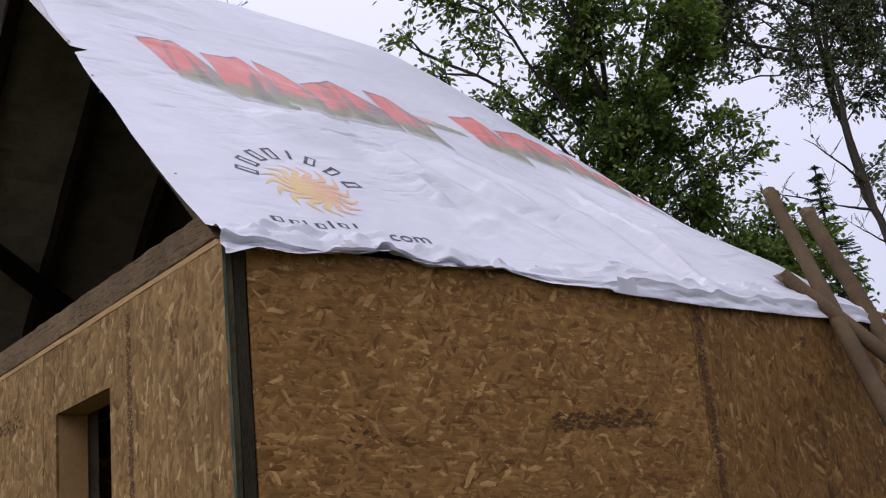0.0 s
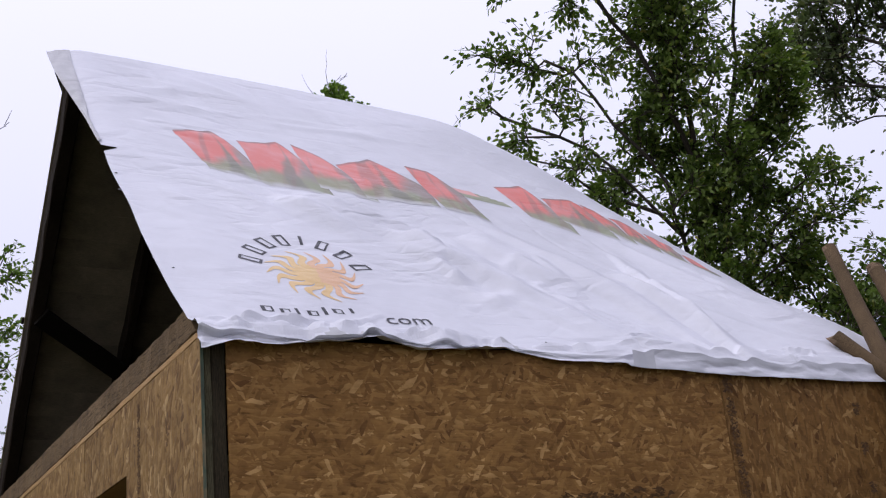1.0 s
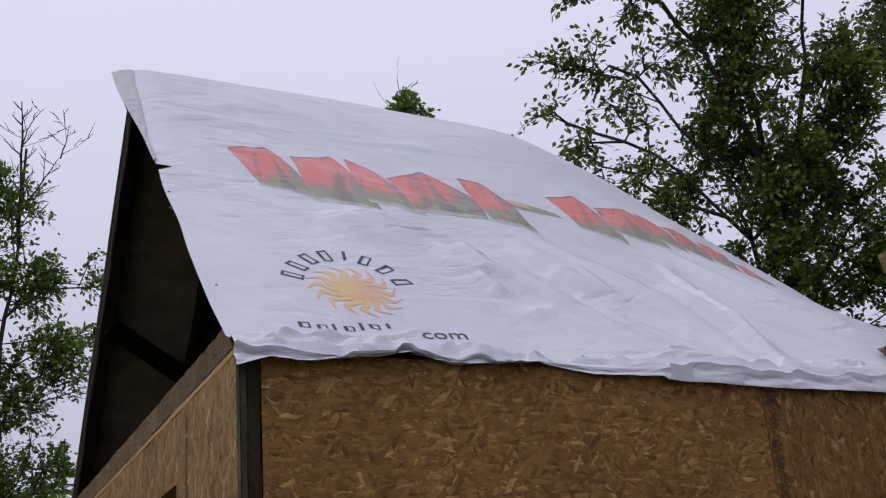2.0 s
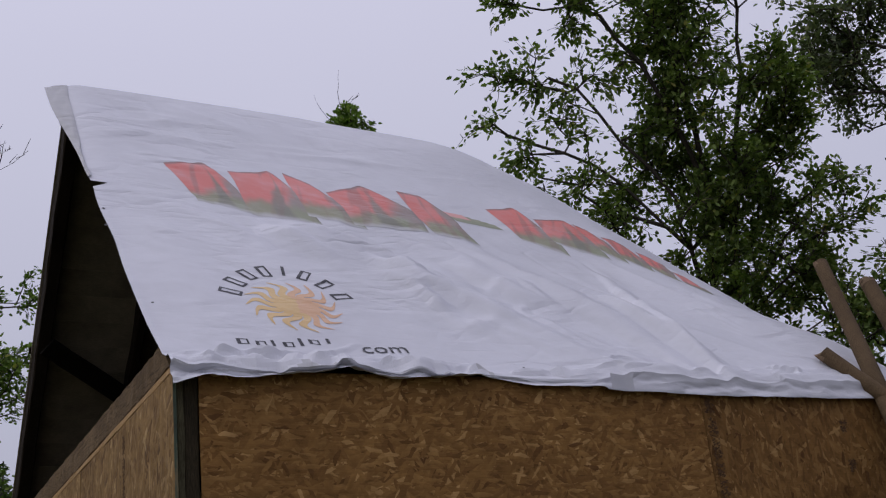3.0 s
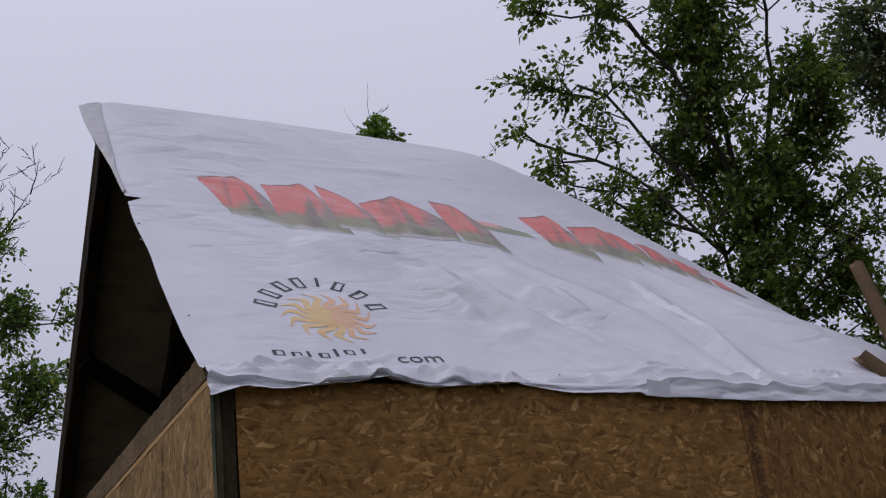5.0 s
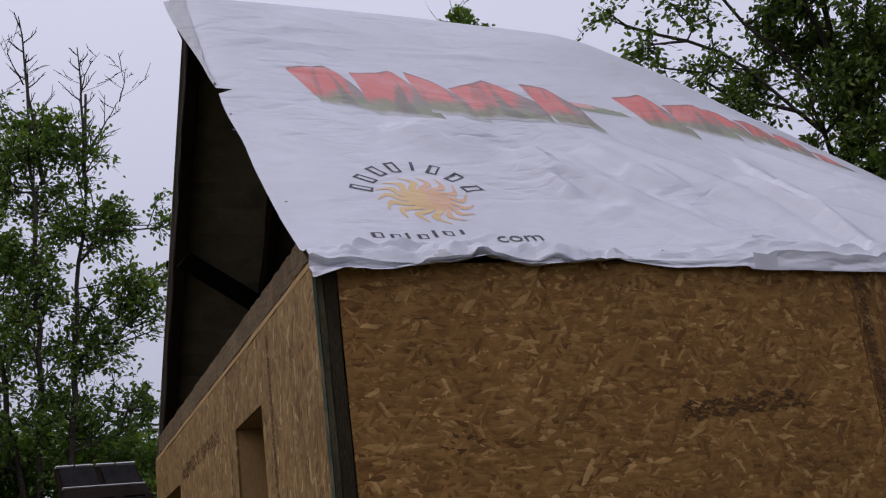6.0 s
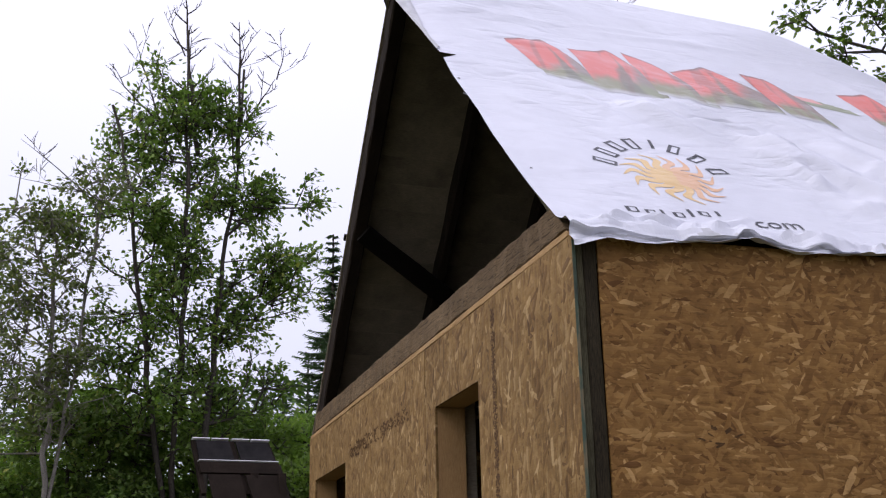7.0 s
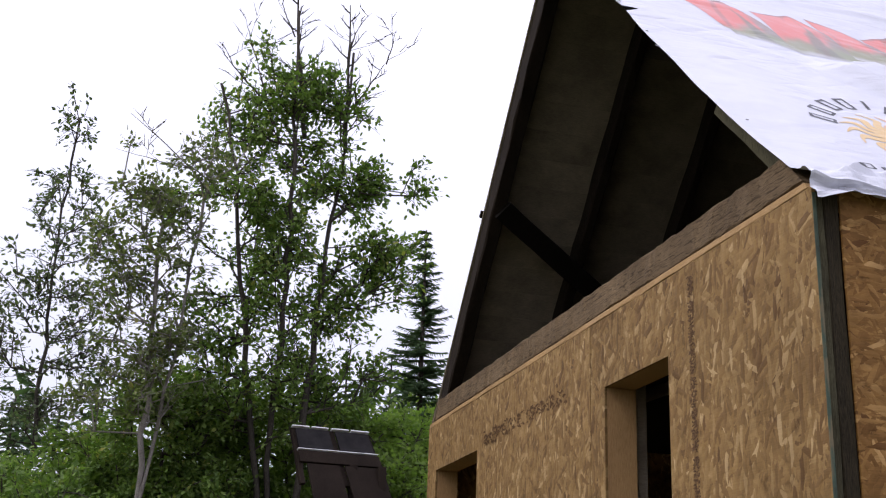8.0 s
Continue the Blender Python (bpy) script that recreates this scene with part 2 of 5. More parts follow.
# loft timbers in near-black, the roof space's shade put into their colour
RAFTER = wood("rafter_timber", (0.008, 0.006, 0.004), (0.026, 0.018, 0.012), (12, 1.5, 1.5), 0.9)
LOFT_BLACK = wood("shade_black_timber", (0.003, 0.0022, 0.0016), (0.010, 0.0075, 0.0055), (12, 1.5, 1.5), 0.95)
DECK = wood("roof_boards", (0.175, 0.150, 0.112), (0.29, 0.248, 0.186), (1.2, 10, 10), 0.9)
JAMB = wood("new_pine", (0.27, 0.155, 0.062), (0.42, 0.265, 0.120), (14, 14, 1.0), 0.65, 0.3)
STRIP = wood("pine_strip", (0.26, 0.155, 0.065), (0.44, 0.29, 0.14), (14, 1.0, 14), 0.65, 0.3)
GREEN_EDGE, n, l, b = material("green_edge_paint", 0.7)
worn = noise_tex(n, l, mapped(n, l, (1, 1, 0.35)), 9.0, 6.0, 0.7)
l.new(ramp(n, l, worn, [(0.40, (0.15, 0.125, 0.075)), (0.50, (0.062, 0.088, 0.062)), (0.62, (0.045, 0.052, 0.040)), (0.72, (0.23, 0.21, 0.16))]), b.inputs["Base Color"])
TARP = cloth("white_tarp", (0.545, 0.550, 0.605))
TARP_FOLD = cloth("tarp_border_and_hem_shade", (0.40, 0.40, 0.42))
# same tarp on the back slope, its shade put into a greyer colour
TARP_BACK = cloth("tarp_back_shade", (0.42, 0.42, 0.43))
PRINT_BLOCK, n, l, b = material("block_print", 0.42, 0.0, 0.35)
ink = n.new("ShaderNodeVertexColor")
ink.layer_name = "print"
worn = noise_tex(n, l, mapped(n, l), 5.0, 6.0, 0.65)
l.new(mix(n, l, ramp(n, l, worn, [(0.48, (0, 0, 0)), (0.80, (0.22, 0.22, 0.22))]), ink.outputs["Color"], (0.56, 0.56, 0.60)), b.inputs["Base Color"])
bump(n, l, b, creases(n, l), 0.5, 0.012)
PRINT_GREEN = cloth("green_print", (0.27, 0.29, 0.20), (0.7, 0.7, 0.7))
PRINT_FADED = cloth("faded_red_print", (0.64, 0.34, 0.32), (0.75, 0.7, 0.7))
PRINT_SUN = cloth("yellow_print", (0.60, 0.43, 0.21), (0.85, 0.75, 0.6))
PRINT_ORANGE = cloth("orange_print", (0.60, 0.38, 0.24), (0.85, 0.75, 0.6))
PRINT_BLACK = cloth("black_print", (0.022, 0.022, 0.028), (0.8, 0.8, 0.8))
STAMP = plain("brown_stamp_ink", (0.088, 0.050, 0.025), 0.8, 0.5, 60.0)
STAMP_FAINT = plain("faint_smudge", (0.078, 0.042, 0.017), 0.8, 0.4, 50.0)
LOG = wood("peeled_pole", (0.045, 0.031, 0.019), (0.160, 0.112, 0.066), (16, 16, 1.3), 0.85)
LOG_END = wood("pole_end", (0.09, 0.062, 0.04), (0.25, 0.18, 0.12), (8, 8, 8), 0.9)
BARK = wood("grey_bark", (0.030, 0.026, 0.022), (0.105, 0.092, 0.078), (5, 5, 1.2), 0.95)
BARK_PALE = wood("pale_bark", (0.10, 0.092, 0.080), (0.30, 0.28, 0.25), (3, 3, 6), 0.9)
LEAF_MAPLE = leafy("maple_leaves", (0.056, 0.090, 0.026), (0.158, 0.216, 0.062), (0.31, 0.28, 0.085))
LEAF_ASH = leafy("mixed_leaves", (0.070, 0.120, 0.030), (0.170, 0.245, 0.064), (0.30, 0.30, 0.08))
LEAF_BIRCH = leafy("birch_leaves", (0.055, 0.072, 0.046), (0.125, 0.150, 0.092), (0.20, 0.19, 0.09))
LEAF_OLIVE = leafy("olive_leaves", (0.080, 0.100, 0.045), (0.165, 0.190, 0.082), (0.24, 0.22, 0.09))
LEAF_SHRUB = leafy("shrub_leaves", (0.130, 0.190, 0.052), (0.185, 0.255, 0.070), (0.22, 0.26, 0.08), 0.5)
NEEDLE = leafy("spruce_needles", (0.050, 0.080, 0.050), (0.098, 0.145, 0.090), (0.12, 0.15, 0.08))
GROUND = plain("forest_floor", (0.075, 0.075, 0.038), 0.95, 0.6, 2.5)
FLOORING = plain("plywood_floor", (0.26, 0.18, 0.10), 0.8, 0.3, 4.0)
PANEL_DARK = plain("dark_panel", (0.014, 0.012, 0.012), 0.6, 0.5, 9.0)
# rims in one near-white colour, no metal
PANEL_RIM = plain("pale_rim", (0.80, 0.80, 0.80), 0.5, 0.12, 12.0)
PANEL_WOOD = wood("rack_timber", (0.011, 0.008, 0.006), (0.034, 0.024, 0.018), (1.5, 14, 14), 0.9)


# ---- building helpers ----
def part(name, bm, mat, parent=None, label="", smooth=False):
    me = bpy.data.meshes.new(name)
    bm.normal_update()
    bm.to_mesh(me)
    bm.free()
    for k in (mat if isinstance(mat, (list, tuple)) else [mat]):
        me.materials.append(k)
    if smooth:
        me.polygons.foreach_set("use_smooth", [True] * len(me.polygons))
    ob = new(name, me)
    ob.parent = parent
    if label:
        tagged(ob, label)
    return ob


def mesh_part(name, verts, faces, mat, parent=None, label="", smooth=False):
    me = bpy.data.meshes.new(name)
    me.from_pydata(verts, [], faces)
    me.update()
    me.materials.append(mat)
    if smooth:
        me.polygons.foreach_set("use_smooth", [True] * len(me.polygons))
    ob = new(name, me)
    ob.parent = parent
    if label:
        tagged(ob, label)
    return ob


def thing(name, label, category, at=(0, 0, 0), group="", kind=""):
    ob = new(name)
    ob.location = at
    ob.empty_display_size = 0.2
    return tagged(ob, label, category, group, kind)


def box(bm, lo, hi, m=None, bev=0.0):
    made = bmesh.ops.create_cube(bm, size=1.0)["verts"]
    c = [(a + b) / 2 for a, b in zip(lo, hi)]
    s = [b - a for a, b in zip(lo, hi)]
    for v in made:
        v.co = Vector((v.co.x * s[0] + c[0], v.co.y * s[1] + c[1], v.co.z * s[2] + c[2]))
    if bev:
        edges = list({e for v in made for e in v.link_edges})
        made = list({v for f in bmesh.ops.bevel(bm, geom=edges, offset=bev, segments=2, profile=0.6, affect="EDGES")["faces"] for v in f.verts} | {v for v in made if v.is_valid})
    if m is not None:
        bmesh.ops.transform(bm, matrix=m, verts=[v for v in made if v.is_valid])
    return made


def timber(name, a, b, wide, deep, mat, parent, up=(0, 0, 1), rough_edge=0.004, label="", steps=14, seed=0, under_roof=False):
    """A sawn timber from a to b with slightly uneven edges. wide: across; deep: along up."""
    a, b, rng = Vector(a), Vector(b), random.Random(seed)
    along = (b - a).normalized()
    side = along.cross(Vector(up)).normalized()
    top = side.cross(along).normalized()
    bm, rings = bmesh.new(), []
    ch = min(wide, deep) * 0.10
    prof = [(-wide / 2 + ch, -deep / 2), (wide / 2 - ch, -deep / 2), (wide / 2, -deep / 2 + ch), (wide / 2, deep / 2 - ch), (wide / 2 - ch, deep / 2), (-wide / 2 + ch, deep / 2), (-wide / 2, deep / 2 - ch), (-wide / 2, -deep / 2 + ch)]
    for i in range(steps + 1):
        p = a.lerp(b, i / steps)
        rings.append([bm.verts.new(p + side * (u + rng.uniform(-1, 1) * rough_edge) + top * (w + rng.uniform(-1, 1) * rough_edge)) for u, w in prof])
    for r, q in zip(rings, rings[1:]):
        for k in range(8):
            bm.faces.new((r[k], r[(k + 1) % 8], q[(k + 1) % 8], q[k]))
    bm.faces.new(rings[0][::-1])
    bm.faces.new(rings[-1])
    if under_roof:                   # ends cut to the roof's slope
        for v in bm.verts:
            cut = (v.co.z - TOP + 0.012) / PITCH
            v.co.y = min(max(v.co.y, cut), W - cut)
    bmesh.ops.recalc_face_normals(bm, faces=bm.faces)
    return part(name, bm, mat, parent, label)


def panel(name, axis, at, span, rise, holes, thick, mat, parent, label=""):
    """A board upright in the plane axis = at, its outer face there, with rectangular holes cut through it."""
    us = sorted({*span, *(h for q in holes for h in q[:2] if span[0] < h < span[1])})
    zs = sorted({*rise, *(h for q in holes for h in q[2:] if rise[0] < h < rise[1])})
    inside = lambda u, z: span[0] < u < span[1] and rise[0] < z < rise[1] and not any(q[0] < u < q[1] and q[2] < z < q[3] for q in holes)
    verts, faces, index = [], [], {}

    def vid(u, z, d):
        key = (round(u, 4), round(z, 4), d)
        if key not in index:
            index[key] = len(verts)
            verts.append((u, at + d * thick, z) if axis == "y" else (at + d * thick, u, z))
        return index[key]
    for u0, u1 in zip(us, us[1:]):
        for z0, z1 in zip(zs, zs[1:]):
            uc, zc = (u0 + u1) / 2, (z0 + z1) / 2
            if not inside(uc, zc):
                continue
            for d in (0, 1):
                q = [vid(u0, z0, d), vid(u1, z0, d), vid(u1, z1, d), vid(u0, z1, d)]
                faces.append(q if d == (0 if axis == "y" else 1) else q[::-1])
            for (ua, za, ub, zb), (nu, nz) in (((u0, z0, u1, z0), (uc, z0 - 1e-3)), ((u1, z0, u1, z1), (u1 + 1e-3, zc)), ((u1, z1, u0, z1), (uc, z1 + 1e-3)), ((u0, z1, u0, z0), (u0 - 1e-3, zc))):
                if not inside(nu, nz):
                    q = [vid(ua, za, 0), vid(ua, za, 1), vid(ub, zb, 1), vid(ub, zb, 0)]
                    faces.append(q if axis == "y" else q[::-1])
    return mesh_part(name, verts, faces, mat, parent, label)


# ---- the cabin ----
W, L, TOP, PITCH = 4.95, 4.60, 2.85, 1.03     # gable width, length, top of the boards, roof rise per metre
FLOOR, RIDGE_Y = 0.36, 4.95 / 2
RIDGE_Z = TOP + PITCH * RIDGE_Y
WINDOWS = [(1.08, 1.735, 1.45, 2.53), (3.74, 4.72, 1.45, 2.53)]

bm = bmesh.new()
bmesh.ops.create_grid(bm, x_segments=120, y_segments=120, size=1.0)
for v in bm.verts:
    r = max(abs(v.co.x), abs(v.co.y))
    k = 3.0 + 900.0 * r ** 4 + 12 * r
    v.co.x, v.co.y = v.co.x * k, v.co.y * k
    far = min(1.0, max(0.0, (math.hypot(v.co.x - 1.5, v.co.y - 1.5) - 5.5) / 6))
    v.co.z = -0.02 + far * 0.22 * noise.noise(Vector((v.co.x * 0.25, v.co.y * 0.25, 0)))
ground = tagged(part("ground", bm, GROUND, None, smooth=True), "rough mossy forest floor round the cabin", "ground", kind="structure")

cabin = thing("cabin", "unfinished small timber cabin clad in raw strand board, gable still open", "cabin")
wall_side = part("wall_side", bmesh.new(), OSB_LEVEL, cabin, "side wall of horizontal and upright strand boards")
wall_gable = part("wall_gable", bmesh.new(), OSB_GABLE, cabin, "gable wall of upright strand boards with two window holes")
panel("strand_board", "y", 0.0, (0.102, 2.530), (FLOOR - 0.1, TOP + 0.008), [], 0.012, OSB_LEVEL, wall_side)
panel("strand_board", "y", 0.002, (2.534, 3.752), (FLOOR - 0.1, TOP), [], 0.012, OSB_UPRIGHT, wall_side)
panel("strand_board", "y", 0.0, (3.756, L), (FLOOR - 0.1, TOP), [], 0.012, OSB_UPRIGHT, wall_side)
for i, (y0, y1) in enumerate(((0.0, 0.925), (0.928, 1.90), (1.903, 3.12), (3.123, 4.34), (4.343, W))):
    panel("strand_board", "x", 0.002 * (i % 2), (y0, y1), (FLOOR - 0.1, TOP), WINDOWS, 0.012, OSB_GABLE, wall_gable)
wall_back = part("wall_back", bmesh.new(), OSB_UPRIGHT, cabin)
for x0 in (0.02, 1.24, 2.46, 3.68):
    panel("strand_board", "y", W - 0.012, (x0, min(x0 + 1.217, L)), (FLOOR - 0.1, TOP), [], 0.012, OSB_UPRIGHT, wall_back)
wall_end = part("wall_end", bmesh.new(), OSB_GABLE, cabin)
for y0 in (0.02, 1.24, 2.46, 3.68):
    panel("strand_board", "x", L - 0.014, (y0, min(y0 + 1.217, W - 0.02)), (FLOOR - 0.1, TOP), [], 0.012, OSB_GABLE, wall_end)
# board partition added to close the loft, near-black in place of its shade
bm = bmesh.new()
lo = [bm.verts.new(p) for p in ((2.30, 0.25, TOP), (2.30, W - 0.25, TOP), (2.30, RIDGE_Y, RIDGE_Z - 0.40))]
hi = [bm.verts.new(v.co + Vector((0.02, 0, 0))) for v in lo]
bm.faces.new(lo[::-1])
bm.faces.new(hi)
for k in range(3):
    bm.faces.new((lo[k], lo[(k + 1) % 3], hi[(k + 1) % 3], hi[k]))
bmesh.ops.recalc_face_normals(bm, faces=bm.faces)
part("gable_boarding", bm, LOFT_BLACK, cabin)
bm = bmesh.new()
box(bm, (0.1, 0.1, FLOOR - 0.14), (L - 0.1, W - 0.1, FLOOR))
part("floor_deck", bm, FLOORING, cabin, "plywood floor on joists")
for x in (0.25, L / 2, L - 0.25):
    for y in (0.25, W / 2, W - 0.25):
        bm = bmesh.new()
        box(bm, (x - 0.14, y - 0.14, -0.06), (x + 0.14, y + 0.14, FLOOR - 0.14), None, 0.012)
        part("foundation_block", bm, POST_GREY, cabin)

# corner post of two boards, the green edge of the gable board
timber("corner_post", (0.029, 0.050, FLOOR - 0.1), (0.029, 0.050, TOP - 0.01), 0.028, 0.088, POST_GREY, cabin, (0, 1, 0), 0.0025, "weathered grey corner board", 20, 3)
timber("corner_post", (0.072, 0.049, FLOOR - 0.1), (0.072, 0.049, TOP - 0.01), 0.056, 0.086, POST_DARK, cabin, (0, 1, 0), 0.003, "dark stained corner board", 20, 4)
bm = bmesh.new()
box(bm, (0.0005, -0.0035, FLOOR - 0.1), (0.0125, -0.0003, TOP - 0.02))
part("edge_paint", bm, GREEN_EDGE, wall_gable, "flaking green edge seal of the strand board")
# studs and plates inside
for y in (0.45, 0.98, 1.83, 2.45, 3.05, 3.64, 4.80):
    timber("stud", (0.014 + 0.07, y, FLOOR), (0.014 + 0.07, y, TOP - 0.04), 0.04, 0.138, JAMB, wall_gable, (1, 0, 0), 0.001, "", 4, int(y * 10))
for x in (0.5, 1.1, 1.7, 2.3, 2.9, 3.5, 4.1):
    timber("stud", (x, 0.085, FLOOR), (x, 0.085, TOP - 0.04), 0.04, 0.138, JAMB, wall_side, (0, 1, 0), 0.001, "", 4, int(x * 10))
for y0, y1, z0, z1 in WINDOWS:
    bm = bmesh.new()
    box(bm, (0.0145, y1 + 0.001, z0), (0.155, y1 + 0.039, z1), None, 0.002)
    part("window_jamb", bm, JAMB, wall_gable, "pale pine jamb of the window hole")
    bm = bmesh.new()
    box(bm, (0.0145, y0 - 0.039, z0), (0.155, y0 - 0.001, z1), None, 0.002)
    part("window_jamb", bm, JAMB, wall_gable, "pale pine jamb of the window hole")
    bm = bmesh.new()
    box(bm, (0.0145, y0 - 0.04, z1 + 0.001), (0.155, y1 + 0.04, z1 + 0.14), None, 0.002)
    part("window_header", bm, JAMB, wall_gable, "pine header over the window hole")
    bm = bmesh.new()
    box(bm, (0.0145, y0 - 0.04, z0 - 0.04), (0.155, y1 + 0.04, z0 - 0.001), None, 0.002)
    part("window_sill", bm, JAMB, wall_gable)

timber("inner_post", (0.192, 1.80, FLOOR), (0.192, 1.80, TOP - 0.08), 0.066, 0.05, DECK, cabin, (0, 1, 0), 0.002, "grey post behind the window jamb", 10, 55)

# pale strip and tie beam on top of the gable wall
timber("pine_strip", (0.034, -0.004, TOP + 0.015), (0.034, W, TOP + 0.015), 0.070, 0.026, STRIP, cabin, (0, 0, 1), 0.002, "pale pine strip under the tie beam", 30, 7, True)
timber("tie_beam", (0.058, -0.002, TOP + 0.101), (0.058, W + 0.02, TOP + 0.101), 0.105, 0.140, BEAM, cabin, (0, 0, 1), 0.0042, "weathered rough-sawn tie beam", 90, 8, True)
timber("wall_plate", (0.12, 0.075, TOP - 0.004), (L, 0.075, TOP - 0.004), 0.12, 0.036, JAMB, cabin, (0, 0, 1), 0.002, "", 20, 9)
timber("wall_plate", (0.12, W - 0.075, TOP - 0.02), (L, W - 0.075, TOP - 0.02), 0.12, 0.036, JAMB, cabin, (0, 0, 1), 0.002, "", 20, 10)

# roof: rafters in pairs, dark boarding on them, collar ties, a brace
DROP = 0.055


def slump(x, v):
    """How far the roof has settled towards its far end."""
    return (0.014 + 0.010 * max(0.0, x)) * max(0.0, x) * v * v


for i, x in enumerate((0.15, 0.68, 1.29, 1.90, 2.38)):
    for side in (0, 1):
        x = (0.055 if side else 0.30) if i == 0 else x
        foot = (x, 0.13 if not side else W - 0.13, TOP + 0.13 * PITCH - DROP - 0.115)
        head = (x, RIDGE_Y, RIDGE_Z - DROP - 0.115 - slump(x, 1))
        timber("rafter", foot, head, 0.06 if i else 0.09, 0.14, LOFT_BLACK if not side else RAFTER, cabin, (0, 0, 1), 0.005, "dark weathered rafter, loft shade put into its colour", 20, 20 + 2 * i + side)
timber("strut", (0.07, 3.53, 4.020), (2.05, 4.45, 3.072), 0.13, 0.04, LOFT_BLACK, cabin, (0, PITCH, 1), 0.003, "dark diagonal brace under the rafters", 14, 51)
timber("rafter_foot", (0.088, 0.10, TOP + 0.10 * PITCH - 0.10), (0.088, 0.72, TOP + 0.72 * PITCH - 0.115), 0.034, 0.075, POST_GREY, cabin, (0, 0, 1), 0.003, "weathered grey stub beside the first rafter", 8, 52)
timber("purlin_end", (-0.012, 3.75, TOP + PITCH * (W - 3.75) - 0.030), (0.06, 3.75, TOP + PITCH * (W - 3.75) - 0.030), 0.045, 0.022, RAFTER, cabin, (0, PITCH, 1), 0.002, "short purlin end past the roof edge", 3, 53)
# added, never in view: stops gable light reaching the space behind the windows
loft = part("loft_floor", bmesh.new(), RAFTER, cabin, "unseen loft floor boards, added to keep daylight from the rooms")
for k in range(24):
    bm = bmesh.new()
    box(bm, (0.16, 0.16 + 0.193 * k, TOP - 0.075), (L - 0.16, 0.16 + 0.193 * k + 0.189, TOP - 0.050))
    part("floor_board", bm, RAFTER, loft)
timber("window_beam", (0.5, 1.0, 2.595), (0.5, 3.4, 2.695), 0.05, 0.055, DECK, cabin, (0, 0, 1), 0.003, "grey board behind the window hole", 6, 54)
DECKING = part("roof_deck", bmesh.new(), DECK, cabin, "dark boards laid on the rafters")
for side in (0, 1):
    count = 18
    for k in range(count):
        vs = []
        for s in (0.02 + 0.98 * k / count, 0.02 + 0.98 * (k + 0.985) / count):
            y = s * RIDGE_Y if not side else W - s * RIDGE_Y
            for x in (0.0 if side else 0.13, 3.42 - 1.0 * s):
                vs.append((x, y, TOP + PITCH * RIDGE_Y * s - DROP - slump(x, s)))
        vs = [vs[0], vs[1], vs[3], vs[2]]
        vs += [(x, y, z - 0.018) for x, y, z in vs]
        # front slope's boards near-black: the shade below them is in the colour
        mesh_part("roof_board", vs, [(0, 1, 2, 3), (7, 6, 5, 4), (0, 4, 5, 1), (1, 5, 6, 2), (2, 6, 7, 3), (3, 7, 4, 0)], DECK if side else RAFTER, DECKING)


# ---- the tarp over the roof ----
def smooth_step(a, b, x):
    k = min(1.0, max(0.0, (x - a) / (b - a)))
    return k * k * (3 - 2 * k)


def far_edge(v):
    y = v * RIDGE_Y
    return 3.61 - 0.37 * y + 0.565 * max(0.0, 0.73 - y) - 0.024 * smooth_step(2.15, 2.47, y)


def ridged(x, y, z, sharp=3.2):
    """A crease: sharp along a line, flat beside it."""
    k = 1 - abs(noise.noise(Vector((x, y, z)))) * sharp
    return max(0.0, k) ** 2


def facets(x, y, seed):
    """Crushed-sheet facets, -1 to 1: flat triangles that meet in sharp creases."""
    def height(i, j):
        h = math.sin(i * 127.1 + j * 311.7 + seed * 74.7) * 43758.5453
        return 2 * (h - math.floor(h)) - 1
    k = (x + y) * 0.3660254
    i, j = math.floor(x + k), math.floor(y + k)
    u, v = x + k - i, y + k - j
    if u > v:
        return height(i, j) * (1 - u) + height(i + 1, j) * (u - v) + height(i + 1, j + 1) * v
    return height(i, j) * (1 - v) + height(i, j + 1) * (v - u) + height(i + 1, j + 1) * u


FOLDS = []
rng = random.Random(5)
for k in range(18):                  # long folds that fan out down the slope, steeper towards the far end
    x0, y0 = rng.uniform(0.35, 2.9), rng.uniform(0.65, 1.15)
    turn = radians(-16 - 20 * x0 + rng.gauss(0, 8))
    FOLDS.append((x0, y0, math.cos(turn), math.sin(turn), rng.uniform(0.45, 1.15), rng.uniform(0.045, 0.080), rng.uniform(0.035, 0.060), rng.uniform(-0.10, 0.10)))
for k in range(46):                  # short wrinkles between them
    x0, y0 = rng.uniform(-0.1, 3.3), rng.uniform(0.15, 1.2)
    turn = radians(-24 - 6 * x0 + rng.gauss(0, 9))
    FOLDS.append((x0, y0, math.cos(turn), math.sin(turn), rng.uniform(0.10, 0.35), rng.uniform(0.014, 0.026), rng.uniform(0.006, 0.014), rng.uniform(-0.12, 0.12)))
for k in range(16):                  # a cluster of creases low on the middle of the slope
    x0, y0 = rng.uniform(1.2, 2.1), rng.uniform(0.30, 0.85)
    turn = radians(rng.choice((-38, -12, 10)) + rng.gauss(0, 7))
    FOLDS.append((x0, y0, math.cos(turn), math.sin(turn), rng.uniform(0.12, 0.40), rng.uniform(0.016, 0.034), rng.uniform(0.014, 0.028), rng.uniform(-0.12, 0.12)))
for k in range(10):                  # faint folds along the ridge
    FOLDS.append((rng.uniform(-0.05, 2.2), rng.uniform(1.85, 2.36), math.cos(0.05), math.sin(0.05), rng.uniform(0.4, 1.1), rng.uniform(0.016, 0.030), rng.uniform(0.010, 0.018), rng.uniform(-0.03, 0.03)))


HEM_FOLDS = []
